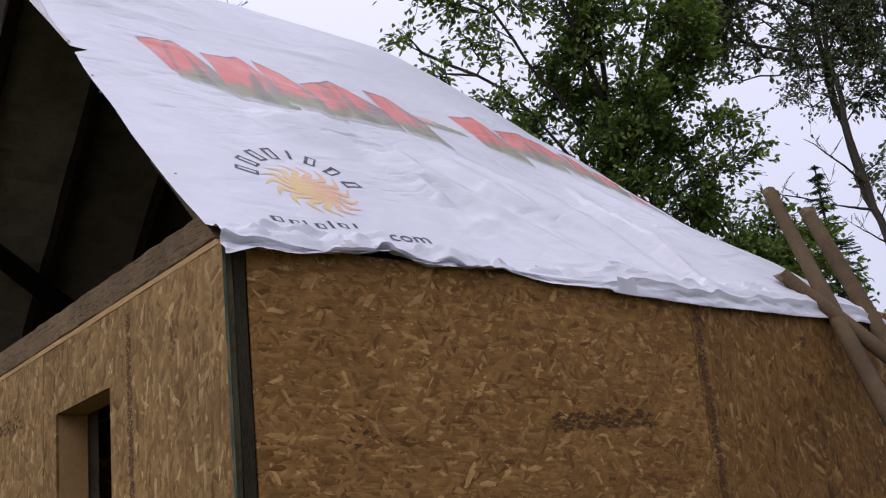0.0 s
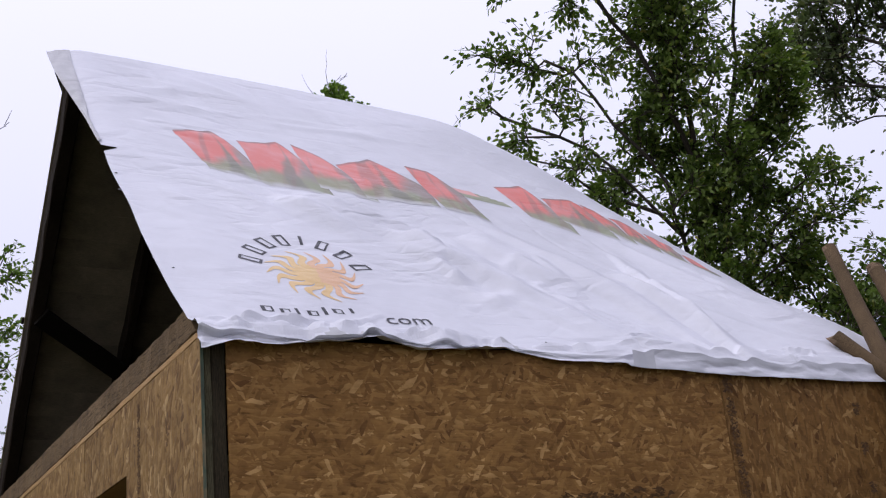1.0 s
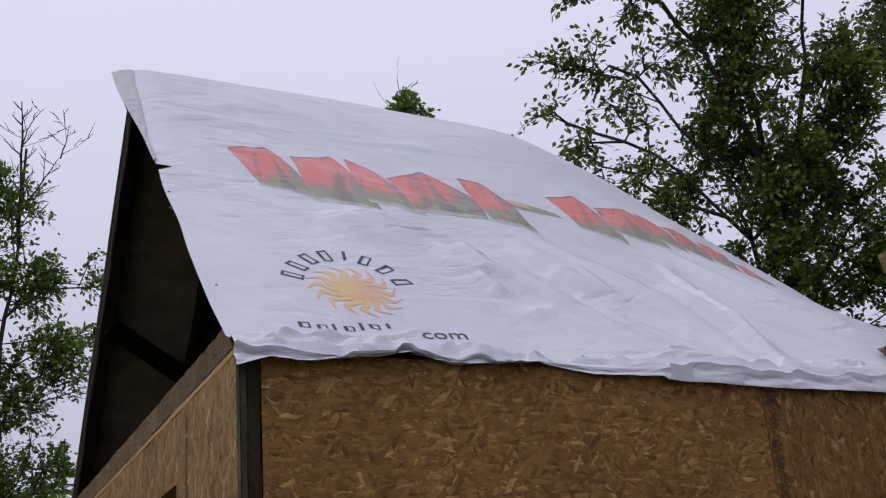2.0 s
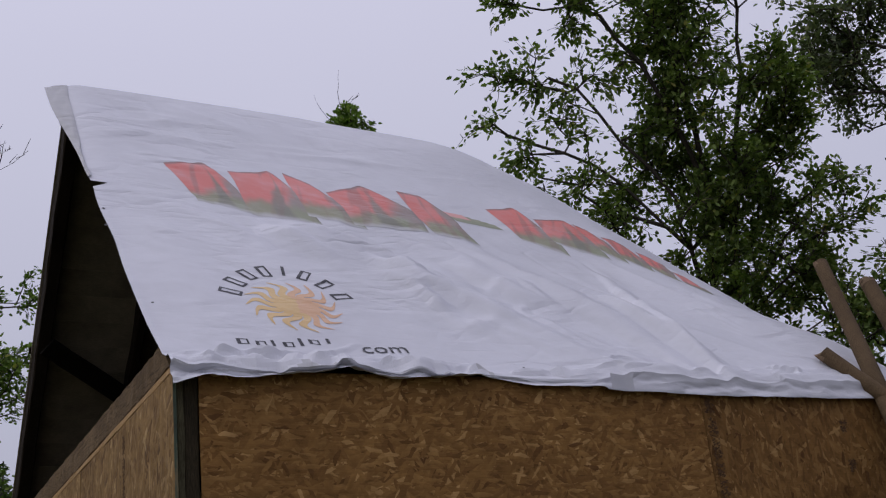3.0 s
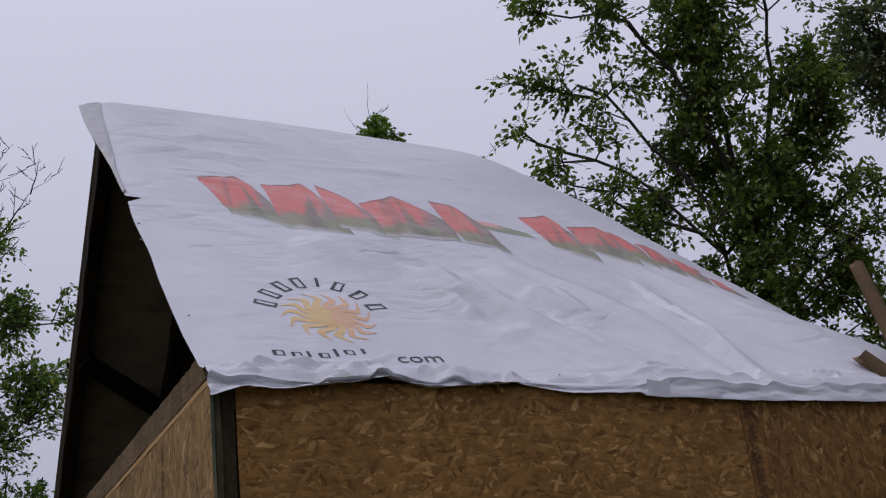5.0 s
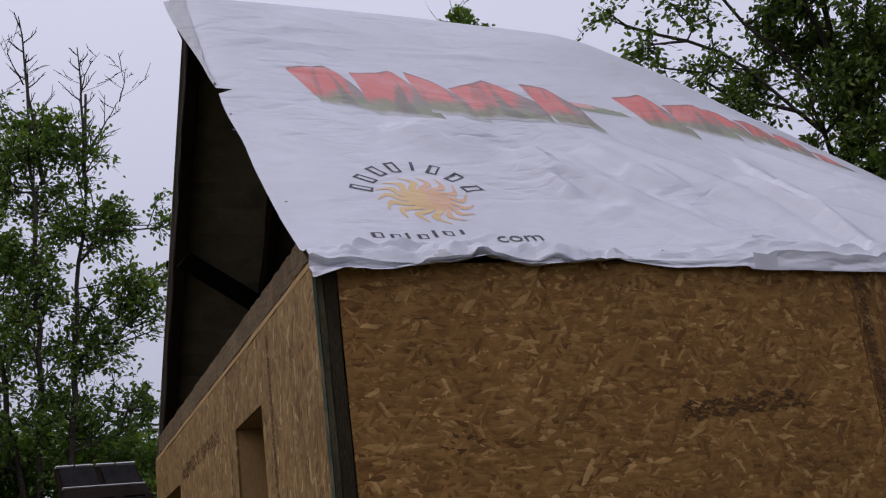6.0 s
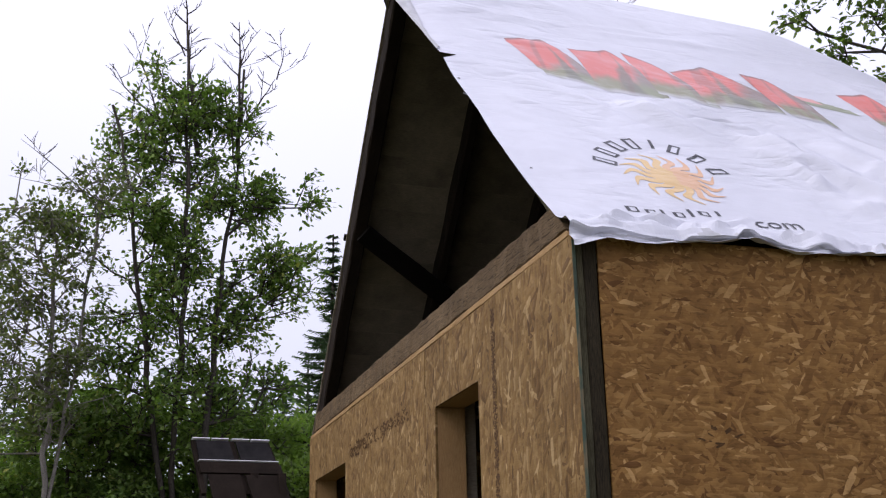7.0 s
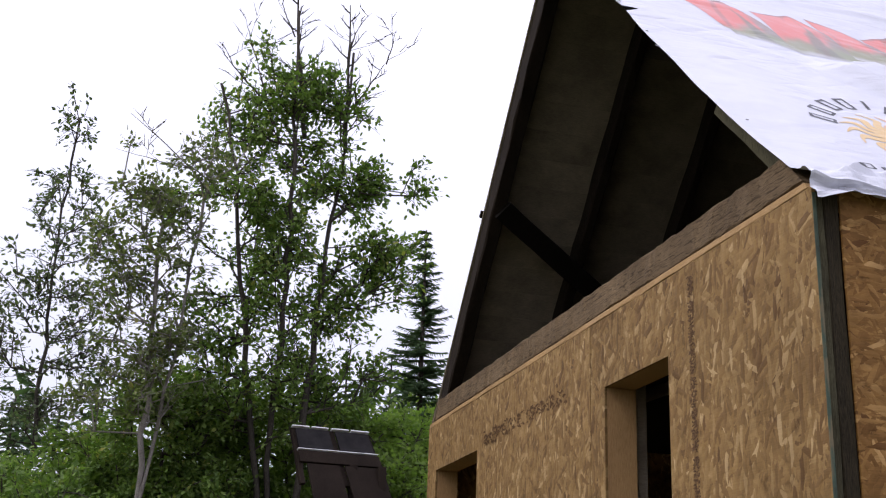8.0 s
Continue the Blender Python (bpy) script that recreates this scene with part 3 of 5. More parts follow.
for k in range(30):                  # short sharp folds in the gathered hem
    turn = radians(rng.gauss(0, 11))
    HEM_FOLDS.append((rng.uniform(-0.02, 0.95) if k < 20 else rng.uniform(0.9, 3.3), rng.uniform(0.015, 0.095), math.cos(turn), math.sin(turn), rng.uniform(0.08, 0.34), rng.uniform(0.008, 0.016), rng.uniform(0.010, 0.020), rng.uniform(-0.06, 0.06)))


def folds(x, y, known):
    """Sum of the folds: each a crest, steep below and easy above, that dies out at both ends."""
    d = 0.0
    for x0, y0, cx, cy, ln, w, h, bow in known:
        px, py = x - x0, y - y0
        u = (px * cx + py * cy) / ln
        if 0 < u < 1:
            v = (py * cx - px * cy) - bow * ln * math.sin(math.pi * u)
            k = 1 - abs(v) / (2.6 * w if v > 0 else w)
            if k > 0:
                d += h * k * k * (3 - 2 * k) * min(1.0, 4 * u, 2.5 * (1 - u))
    return d


def crumple(x, y, seed=0.0):
    """Height of the tarp's folds over its plane, in metres."""
    d = noise.noise(Vector((0.55 * x + 0.9 * y + seed, 1.7 * y - 1.2 * x, 0.3))) * 0.016
    a, c = x * 0.86 - y * 0.50, x * 0.50 + y * 0.86
    patchy = 0.20 + 0.80 * smooth_step(-0.25, 0.25, noise.noise(Vector((x * 0.8, y * 0.9, 3.1 + seed))))
    bend = 0.22 * noise.noise(Vector((x * 1.1, y * 1.1, 7.7)))
    d += ridged(a * 0.42, (c + bend) * 1.25, 4.7 + seed, 4.5) * 0.026 * patchy
    d += ridged(a * 0.6 + 3, (c + bend) * 1.9, 1.7 + seed, 6.0) * 0.018 * patchy
    d -= ridged(a * 1.5 + 7, (c - bend) * 4.6, 6.3 + seed, 9.0) * 0.008 * patchy
    calm = (1 - 0.6 * smooth_step(2.15, 2.475, y)) * (0.35 + 0.65 * smooth_step(-0.05, 0.35, x))
    d += facets(a * 0.75 + bend, (c + 0.6 * bend) * 2.3, 2.2 + seed) * 0.020 * calm * (1 + 1.0 * smooth_step(1.0, 1.5, x) * smooth_step(1.25, 0.95, y))
    d += facets(a * 1.9, (c + bend) * 5.6, 5.1 + seed) * 0.007 * calm * (0.3 + 0.7 * patchy)
    d += facets(a * 4.5, (c + bend) * 13.0, 3.7 + seed) * 0.0020 * patchy * calm
    if seed == 0.0:
        d += folds(x, y, FOLDS)
    d *= 1 - 0.75 * smooth_step(0.10, 0.30, x) * smooth_step(1.45, 1.18, x) * smooth_step(0.95, 0.75, y)
    d = max(d * (0.12 + 0.88 * smooth_step(-0.05, 0.40, x)) * (1 - 0.85 * smooth_step(2.15, 2.47, y)), -0.045)
    if y < 0.24:                     # rolled and crushed hem
        wob = noise.noise(Vector((x * 3.0, 0.4, seed)))
        fine = noise.noise(Vector((x * 9.0, y * 9.0, 1.4 + seed)))
        low, high = 0.028 + 0.014 * wob + 0.006 * fine, 0.072 + 0.020 * noise.noise(Vector((x * 1.9, 5.1, seed))) + 0.010 * fine
        d += (0.024 + 0.020 * noise.noise(Vector((x * 2.3, 8.8, seed)))) * math.exp(-((y - low) / 0.017) ** 2)
        d += max(0.0, 0.006 + 0.022 * noise.noise(Vector((x * 1.4, 2.2, seed)))) * math.exp(-((y - high) / 0.016) ** 2)
        hem = smooth_step(0.095, 0.035, y) * (1 - 0.7 * smooth_step(1.3, 2.4, x))
        d += hem * (facets(x * 6.0 + wob, y * 17.0, 8.1 + seed) * (0.034 - 0.018 * smooth_step(0.75, 0.9, x)) + facets(x * 13.0, y * 30.0, 4.1 + seed) * 0.018)
        d = max(d, -0.012)
        if seed == 0.0:
            d += folds(x, y, HEM_FOLDS)
    return d


def on_tarp(x, y, lift=0.0):
    """The place on the tarp of the front slope over the plan point (x, y); it falls away past its far end."""
    v = y / RIDGE_Y
    z = TOP + 0.012 + PITCH * y + crumple(x, y)
    z += 0.026 * smooth_step(1.75, 2.35, y)
    z -= 0.020 * math.sin(math.pi * min(1, max(0, v))) * smooth_step(0.0, 0.5, x)
    z -= slump(x, v)
    over = x - far_edge(v)
    if over > -0.19:
        z -= 0.30 * (over + 0.19) ** 2
    z -= 0.05 * smooth_step(0.10, -0.12, x) * smooth_step(0.5, 0.75, v)
    if 0 < y < 1.36:                 # the free edge sags between the notch and the corner
        z -= 0.040 * math.sin(math.pi * y / 1.36) * smooth_step(0.30, -0.03, x)
    z += (0.032 * max(0.0, 1 - abs(x - 0.731) / 0.20) + 0.015 * max(0.0, 1 - abs(x - 1.33) / 0.25)) * smooth_step(0.10, 0.0, y)
    n = Vector((0, -PITCH, 1)).normalized()
    return Vector((x, y, z)) + n * lift


def overhang(x):
    """How strongly the gathered hem folds over itself, 0 to 1."""
    k = 0.38 + 1.1 * facets(x * 3.6, 0.37, 4.4) + 0.45 * facets(x * 8.3, 0.61, 2.9)
    return min(1.0, max(0.0, k)) * (1 - 0.95 * smooth_step(0.95, 1.35, x))


def left_edge(y):
    """The sheet reaches past the gable, most at the peak, with one torn notch."""
    x = -0.010 - 0.022 * math.sin(math.pi * min(1.0, y / 1.3)) - 0.040 * smooth_step(0.85, 1.25, y) - 0.075 * smooth_step(1.5, 2.45, y) + 0.010 * noise.noise(Vector((0, y * 3, 5)))
    return x + 0.085 * max(0.0, 1 - abs(y - 1.345) / (0.040 if y < 1.345 else 0.014))


HEM = [(-0.2, 2.80), (0.0, 2.793), (0.148, 2.838), (0.232, 2.820), (0.576, 2.846), (0.731, 2.869), (0.914, 2.834), (1.126, 2.843), (1.328, 2.860), (1.604, 2.819), (1.975, 2.814), (1.99, 2.799), (2.7, 2.780), (5.0, 2.77)]


def hem_line(x):
    """How low the front edge hangs: nearly straight runs between pulled corners."""
    for (x0, z0), (x1, z1) in zip(HEM, HEM[1:]):
        if x <= x1:
            return z0 + (z1 - z0) * max(0.0, x - x0) / (x1 - x0) + 0.005 * facets(x * 9, 0.5, 1.0)
    return HEM[-1][1]


tarp = thing("roof_tarp", "white printed plastic tarp stretched over the cabin roof, wrinkled hem", "tarp", (0, 0, TOP))


def sheet(name, rows, mat, label, greyed=None, crisp=0):
    """A sheet over rows of points. The (i, x) test picks faces for the grey of cloth back and painted fold shade; the
    first rows up to crisp are creased, not rounded.
    """
    verts, faces, wide = [], [], len(rows[0])
    for r in rows:
        verts.extend(tuple(p - Vector((0, 0, TOP))) for p in r)
    for i in range(len(rows) - 1):
        for j in range(wide - 1):
            a = i * wide + j
            faces.append((a, a + 1, a + wide + 1, a + wide))
    ob = mesh_part(name, verts, faces, mat, tarp, label, True)
    if greyed:
        ob.data.materials.append(TARP_FOLD)
        for f in ob.data.polygons:
            i = f.index // (wide - 1)
            f.use_smooth = i >= crisp
            f.material_index = 1 if greyed(i, f.center.x) else 0
    return ob


rows, NX = [], 380
def bisect(values, x):
    lo, hi = 0, len(values)
    while lo < hi:
        mid = (lo + hi) // 2
        lo, hi = (lo, mid) if x < values[mid] else (mid + 1, hi)
    return lo


YS = sorted([0.0085 * k for k in range(29)] + [0.2465 + (RIDGE_Y - 0.2465) * k / 130 for k in range(1, 131)] + [1.3052 + 0.006 * k for k in range(10)])
hem_steps = 14
for i in range(-hem_steps, len(YS)):
    y = YS[max(0, i)]
    v, left = y / RIDGE_Y, left_edge(y)
    row = []
    for j in range(NX + 1):
        u = j / NX
        x = left + (far_edge(v) + 0.55 - left) * u
        if i >= 0:
            p = on_tarp(x, y)
            fold = max(0.0, 1 - y / (0.058 + 0.026 * facets(x * 4.3, 0.2, 7.0)))
            p.y -= fold * (0.016 + 0.050 * overhang(x))
            p.z += 0.010 * fold * overhang(x)
        else:
            k = -i / hem_steps
            top = on_tarp(x, 0.0)
            low = hem_line(x)
            over = overhang(x)
            bulge = 0.050 * over * max(0.0, 1 - k / 0.5) + (0.030 + 0.014 * over - 0.016 * smooth_step(1.1, 1.5, x)) * smooth_step(0.40, 1.0, k)
            bulge += min(1.0, 2 * k) * (1 - 0.8 * smooth_step(1.1, 1.7, x)) * (0.030 * facets(x * 6.5, k * 1.9 + x, 3.3) + 0.016 * facets(x * 17.0, k * 4.0 - x, 6.3))
            bulge = max(bulge, -0.006)
            p = Vector((x, -0.016 - bulge, top.z + (low - top.z) * k))
        row.append(p)
    rows.append(row)
FRONT = rows[hem_steps:]


def on_sheet(x, y, lift=0.0):
    """The place on the sheet itself over the plan point (x, y)."""
    i = min(max(bisect(YS, y) - 1, 0), len(YS) - 2)
    k = min(1.0, max(0.0, (y - YS[i]) / (YS[i + 1] - YS[i])))
    ends = []
    for row, yy in ((FRONT[i], YS[i]), (FRONT[i + 1], YS[i + 1])):
        left = left_edge(yy)
        f = (x - left) / (far_edge(yy / RIDGE_Y) + 0.55 - left) * NX
        j = min(max(int(f), 0), NX - 1)
        ends.append(row[j].lerp(row[j + 1], f - j))
    return ends[0].lerp(ends[1], k) + Vector((0, -PITCH, 1)).normalized() * lift


def hem_grey(i, x):
    """Ragged folded-over pieces of the gathered hem: grey cloth back plus painted fold shade."""
    k = (hem_steps - i) / hem_steps
    if k < -0.15 or k > 0.80 or x > 1.9:
        return False
    edge = 0.30 * facets(x * 6.3, 0.3, 9.1) + 0.22 * facets(x * 15.0, k * 1.5, 3.6)
    return abs(k - 0.34 - edge) < 0.11 + 0.36 * facets(x * 3.7, 0.8, 1.6) - 0.30 * smooth_step(0.9, 1.3, x)


sheet("front_sheet", rows, TARP, "white tarp slope with printed marks", hem_grey, hem_steps + 13)
# the folded-back border from the notch to the peak
rows = []
for k in range(61):
    y = 1.39 + (RIDGE_Y - 1.39) * k / 60
    x0, w = left_edge(y) - 0.006, 0.018 + 0.115 * smooth_step(1.5, 2.44, y) + 0.012 * noise.noise(Vector((y * 5, 2, 0)))
    rows.append([on_tarp(x0 + w * j / 8, y, 0.004 + 0.010 * math.sin(math.pi * j / 8) + 0.006 * facets(j * 0.5, y * 12, 2.0) * (0 < j < 8)) for j in range(9)])
sheet("edge_fold", rows, TARP_FOLD, "greyish folded-back border of the tarp")
rows = []
for i in range(0, 61):
    v = 1 - i / 60
    row = []
    for j in range(61):
        x = -0.09 * smooth_step(0.93, 1, v) + 0.012 + (far_edge(v) - 0.15) * j / 60 + 0.02 * noise.noise(Vector((j * 0.3, v * 4, 0))) * (j == 0)
        y = v * RIDGE_Y
        z = TOP + 0.012 + PITCH * y + crumple(x, y, 20.0) * 1.2 - slump(x, v) - 0.035 * v ** 4 - (0.06 if j == 0 else 0.0)
        if i == 60:
            z -= 0.03
        if j > 56:
            z -= 0.06 * (j - 56)
        row.append(Vector((x, W - y + (0.03 if i == 60 else 0), z)))
    rows.append(row)
sheet("back_sheet", rows, TARP_BACK, "back slope of the tarp, greyed in colour for its shade")


# printing on the tarp
def printed(name, mats, cells, to_plan, nu, nv, label="", lift=0.0014, parent=None):
    """A printed mark that follows the tarp. cells(u, v): material index or None; to_plan(u, v): plan point."""
    bm, vs = bmesh.new(), {}
    for i in range(nu):
        for j in range(nv):
            k = cells((i + 0.5) / nu, (j + 0.5) / nv)
            if k is None:
                continue
            q = []
            for a, b in ((i, j), (i + 1, j), (i + 1, j + 1), (i, j + 1)):
                if (a, b) not in vs:
                    vs[a, b] = bm.verts.new(on_sheet(*to_plan(a / nu, b / nv), lift) - Vector((0, 0, TOP)))
                q.append(vs[a, b])
            f = bm.faces.new(q)
            f.material_index, f.smooth = k, True
    return part(name, bm, mats, parent or tarp, label)


def big_letter(top, low, seed, bar):
    """A printed block between a bent upper edge of three plan points and a straight lower edge of two: red face, grey-green right side and foot."""
    tl, shoulder, end = (Vector((*c, 0)) for c in top)
    lb, rb = (Vector((*c, 0)) for c in low)

    def upper(u):
        if u < 0.55:
            return tl.lerp(shoulder, u / 0.55 * 0.86)
        k = (u - 0.55) / 0.45
        a = tl.lerp(shoulder, 0.86)
        return a.lerp(shoulder, k).lerp(shoulder.lerp(end, k), k)

    def colour(u, v):
        wob = 0.07 * noise.noise(Vector((u * 3 + seed, v * 2, 0))) + 0.03 * noise.noise(Vector((u * 11 + seed, v * 9, 4)))
        c = Vector((0.57, 0.155, 0.135)).lerp(Vector((0.53, 0.25, 0.235)), smooth_step(0.0, 0.10, wob))
        grey = Vector((0.215, 0.210, 0.195)).lerp(Vector((0.22, 0.24, 0.155)), smooth_step(0.45, 0.2, v + wob))
        c = c.lerp(grey, 0.88 * smooth_step(0.66, 0.86, u + wob + 0.22 * (0.62 - v)))
        c = c.lerp(grey, 0.95 * smooth_step(0.42, 0.20, v + 1.5 * wob - 0.12 * (u - 0.4)))
        wedge = 0.22 * max(0.0, 0.80 - v)
        c = c.lerp(Vector((0.165, 0.165, 0.135)), 0.85 * bar * smooth_step(wedge + 0.04, wedge - 0.04, abs(u - 0.52 - 0.05 * v + wob)))
        c = c.lerp(Vector((0.12, 0.11, 0.105)), 0.85 * max(smooth_step(0.94, 0.98, v), 0.7 * smooth_step(0.95, 0.99, u)) * smooth_step(-0.10, 0.03, wob))
        streak = noise.noise(Vector((u * 7 - v * 2.5 + seed, v * 0.8, 3.3)))
        c = c.lerp(Vector((0.20, 0.13, 0.12)), 0.45 * smooth_step(0.16, 0.34, streak))
        return c.lerp(Vector((0.50, 0.50, 0.54)), 0.75 * smooth_step(0.10, 0.0, v + 0.4 * wob))

    bm, vs, nu, nv = bmesh.new(), {}, 40, 50
    layer = bm.loops.layers.float_color.new("print")
    for i in range(nu):
        for j in range(nv):
            q = []
            for a, b in ((i, j), (i + 1, j), (i + 1, j + 1), (i, j + 1)):
                if (a, b) not in vs:
                    u, v = a / nu, b / nv
                    p = lb.lerp(rb, u).lerp(upper(u), v)
                    p.x += 0.006 * math.sin(v * 5 + seed)
                    p.y += 0.006 * noise.noise(Vector((u * 6, v * 2, seed)))
                    vs[a, b] = (bm.verts.new(on_sheet(p.x, p.y, 0.0010 + 0.0003 * (seed % 3)) - Vector((0, 0, TOP))), colour(u, v))
                q.append(vs[a, b])
            f = bm.faces.new([k[0] for k in q])
            f.smooth = True
            for loop, (_, c) in zip(f.loops, q):
                loop[layer] = (*c, 1)
    part("printed_block", bm, PRINT_BLOCK, tarp, "faded red and green printed block")


FIRST_WORD = [(((0.404, 1.628), (0.67, 1.69), (0.76, 1.42)), ((0.49, 1.275), (0.79, 1.20)), 1), (((0.76, 1.625), (1.066, 1.72), (1.125, 1.39)), ((0.765, 1.20), (1.15, 1.165)), 1), (((1.126, 1.70), (1.256, 1.575), (1.36, 1.36)), ((1.09, 1.24), (1.40, 1.155)), 0),
              (((1.315, 1.50), (1.625, 1.64), (1.825, 1.39)), ((1.35, 1.185), (1.79, 1.15)), 1), (((1.827, 1.627), (1.99, 1.61), (2.065, 1.385)), ((1.815, 1.155), (2.075, 1.10)), 0)]
SECOND_WORD = [(((2.40, 1.522), (2.64, 1.56), (2.68, 1.32)), ((2.435, 1.205), (2.69, 1.10)), 0), (((2.675, 1.44), (2.96, 1.49), (2.98, 1.28)), ((2.67, 1.20), (2.96, 1.07)), 1), (((2.985, 1.45), (3.055, 1.39), (3.08, 1.22)), ((2.945, 1.14), (3.07, 1.05)), 0),
               (((3.09, 1.33), (3.22, 1.265), (3.24, 1.12)), ((3.08, 1.09), (3.22, 1.00)), 1), (((3.26, 1.22), (3.35, 1.20), (3.385, 1.05)), ((3.23, 1.03), (3.34, 0.92)), 0), (((3.40, 1.06), (3.47, 1.03), (3.52, 0.90)), ((3.37, 0.92), (3.48, 0.83)), 0)]
for k, (top, low, bar) in enumerate(FIRST_WORD + SECOND_WORD):
    big_letter(top, low, k * 3.7, bar)
printed("printed_dash", [PRINT_GREEN, PRINT_FADED], lambda u, v: None if u + v > 1.45 else (1 if v > 0.55 and u < 0.5 else 0), lambda u, v: (2.02 + 0.29 * u + 0.06 * (1 - v), 1.345 + 0.11 * v - 0.045 * u), 18, 8, "faded printed dash")

SUN_C = (0.685, 0.425)
sun_mark = printed("printed_sun", [PRINT_SUN, PRINT_ORANGE], lambda u, v: None if (u - 0.5) ** 2 + (v - 0.5) ** 2 > 0.25 else (1 if u > 0.52 + 0.15 * (v - 0.5) else 0), lambda u, v: (SUN_C[0] + 0.21 * (u - 0.5), SUN_C[1] + 0.15 * (v - 0.5)), 26, 26, "faded yellow and orange printed sun")
for k in range(15):
    a0 = 2 * math.pi * k / 15 + 0.1

    def ray_at(u, v, a0=a0):
        r = 0.075 + 0.170 * u
        a = a0 + (v - 0.5) * 0.46 * (1 - u) ** 0.8 + 0.15 * math.sin(u * 7.5)
        return SUN_C[0] + r * math.cos(a) * (1.0 if math.cos(a) < 0 else 0.86), SUN_C[1] + 0.74 * r * math.sin(a)
    printed("sun_ray", [PRINT_SUN, PRINT_ORANGE], lambda u, v, a0=a0: 1 if math.cos(a0) > 0.1 else 0, ray_at, 18, 4, "", 0.0016, sun_mark)
def hollow(u, v):
    """A plain upright frame, heavier on its left side and open at the middle."""
    return 0 if u < 0.34 or u > 0.80 or v < 0.15 or v > 0.87 else None


# an arc of dark plain marks over the sun, a line of them under it
for k in range(8):
    a = radians(160 - 140 * k / 7)
    c = (0.672 + 0.285 * math.cos(a), 0.416 + 0.272 * math.sin(a))
    t = a - math.pi / 2
    wide, high = (0.038, 0.094) if k != 4 else (0.011, 0.086)

    def bar_at(u, v, c=c, t=t, wide=wide, high=high):
        p, q = (u - 0.5) * 2 * wide * 0.72, (v - 0.5) * high * 1.15
        return c[0] + p * math.cos(t) - q * math.sin(t), c[1] + 0.72 * (p * math.sin(t) + q * math.cos(t))
    printed("printed_bar", [PRINT_BLACK], hollow if k != 4 else (lambda u, v: 0), bar_at, 16, 16, "dark printed mark, a plain hollow shape")
for k, (x, w, h) in enumerate(((0.315, 0.052, 0.026), (0.395, 0.046, 0.022), (0.465, 0.014, 0.032), (0.515, 0.048, 0.022), (0.590, 0.016, 0.036), (0.635, 0.050, 0.024), (0.72, 0.016, 0.024))):
    y0 = 0.156 - 0.016 * math.sin(math.pi * k / 6.0) + 0.024 * k / 6.0
    printed("printed_bar", [PRINT_BLACK], hollow if w > 0.03 else (lambda u, v: 0), lambda u, v, x=x, w=w, h=h, y0=y0: (x + w * u, y0 + 1.25 * h * v), 12, 8, "dark printed mark, a plain hollow shape")
for x, y, r in ((-0.030, 1.130, 0.007), (-0.045, 1.000, 0.009), (0.035, 0.433, 0.006), (0.95, 0.085, 0.005), (1.62, 0.075, 0.006), (2.35, 0.06, 0.006)):
    printed("worn_hole", [PRINT_BLACK], lambda u, v: 0 if (u - 0.5) ** 2 + (v - 0.5) ** 2 < 0.25 else None, lambda u, v, x=x, y=y, r=r: (x + 2 * r * (u - 0.5), y + 1.5 * r * (v - 0.5)), 8, 8, "small dark worn hole")
text = bpy.data.curves.new("com", "FONT")
text.body, text.size, text.resolution_u, text.offset = "com", 0.132, 3, -0.0004
source = new("com", text)
bm = bmesh.new()
bm.from_mesh(source.evaluated_get(bpy.context.evaluated_depsgraph_get()).to_mesh())
bmesh.ops.triangulate(bm, faces=bm.faces)
bmesh.ops.subdivide_edges(bm, edges=bm.edges, cuts=7, use_grid_fill=True)
for v in bm.verts:
    v.co = on_sheet(0.858 + v.co.x * 1.0, 0.124 + v.co.y * 0.62 + 0.05 * v.co.x, 0.0030) - Vector((0, 0, TOP))
part("printed_word", bm, PRINT_BLACK, tarp, "small dark printed word com")
bpy.data.objects.remove(source)
bpy.data.curves.remove(text)
# a small patch on the hem
rows = [[Vector((1.985 + 0.12 * u / 4, -0.066 - 0.004 * math.sin(u * 2.0), hem_line(1.985 + 0.12 * u / 4) - 0.012 + 0.075 * v / 3)) for u in range(5)] for v in range(4)]
sheet("hem_patch", rows, TARP, "small folded patch on the hem")

# dirt and ink on the boards
def smudge(name, axis, u0, u1, z0, z1, count, seed, parent, slope=0.0, scale=1.0, ink=None):
    """A dirty patch of many thin ragged flecks on a board."""
    rng = random.Random(seed)
    verts, faces = [], []
    for _ in range(count):
        u = rng.uniform(u0, u1)
        z = rng.uniform(z0, z1) + slope * (u - u0)
        a, w, h = rng.uniform(-0.5, 0.5), rng.uniform(0.006, 0.03) * scale, rng.uniform(0.003, 0.010) * scale ** 0.7
        q = len(verts)
        for k in range(5):
            t = 2 * math.pi * k / 5
            du, dz = w * math.cos(t) * rng.uniform(0.6, 1.2), h * math.sin(t) * rng.uniform(0.6, 1.2)
            p, r = u + du * math.cos(a) - dz * math.sin(a), z + du * math.sin(a) + dz * math.cos(a)
            verts.append((p, -0.0009 - 0.00001 * len(faces), r) if axis == "y" else (-0.0009 - 0.00001 * len(faces), p, r))
        faces.append(tuple(range(q, q + 5)) if axis == "y" else tuple(range(q + 4, q - 1, -1)))
    tagged(mesh_part(name, verts, faces, ink or STAMP_FAINT, parent), "faint dark print on the strand board" if ink else "faint dark smudge on the strand board", "", "", "stuff")


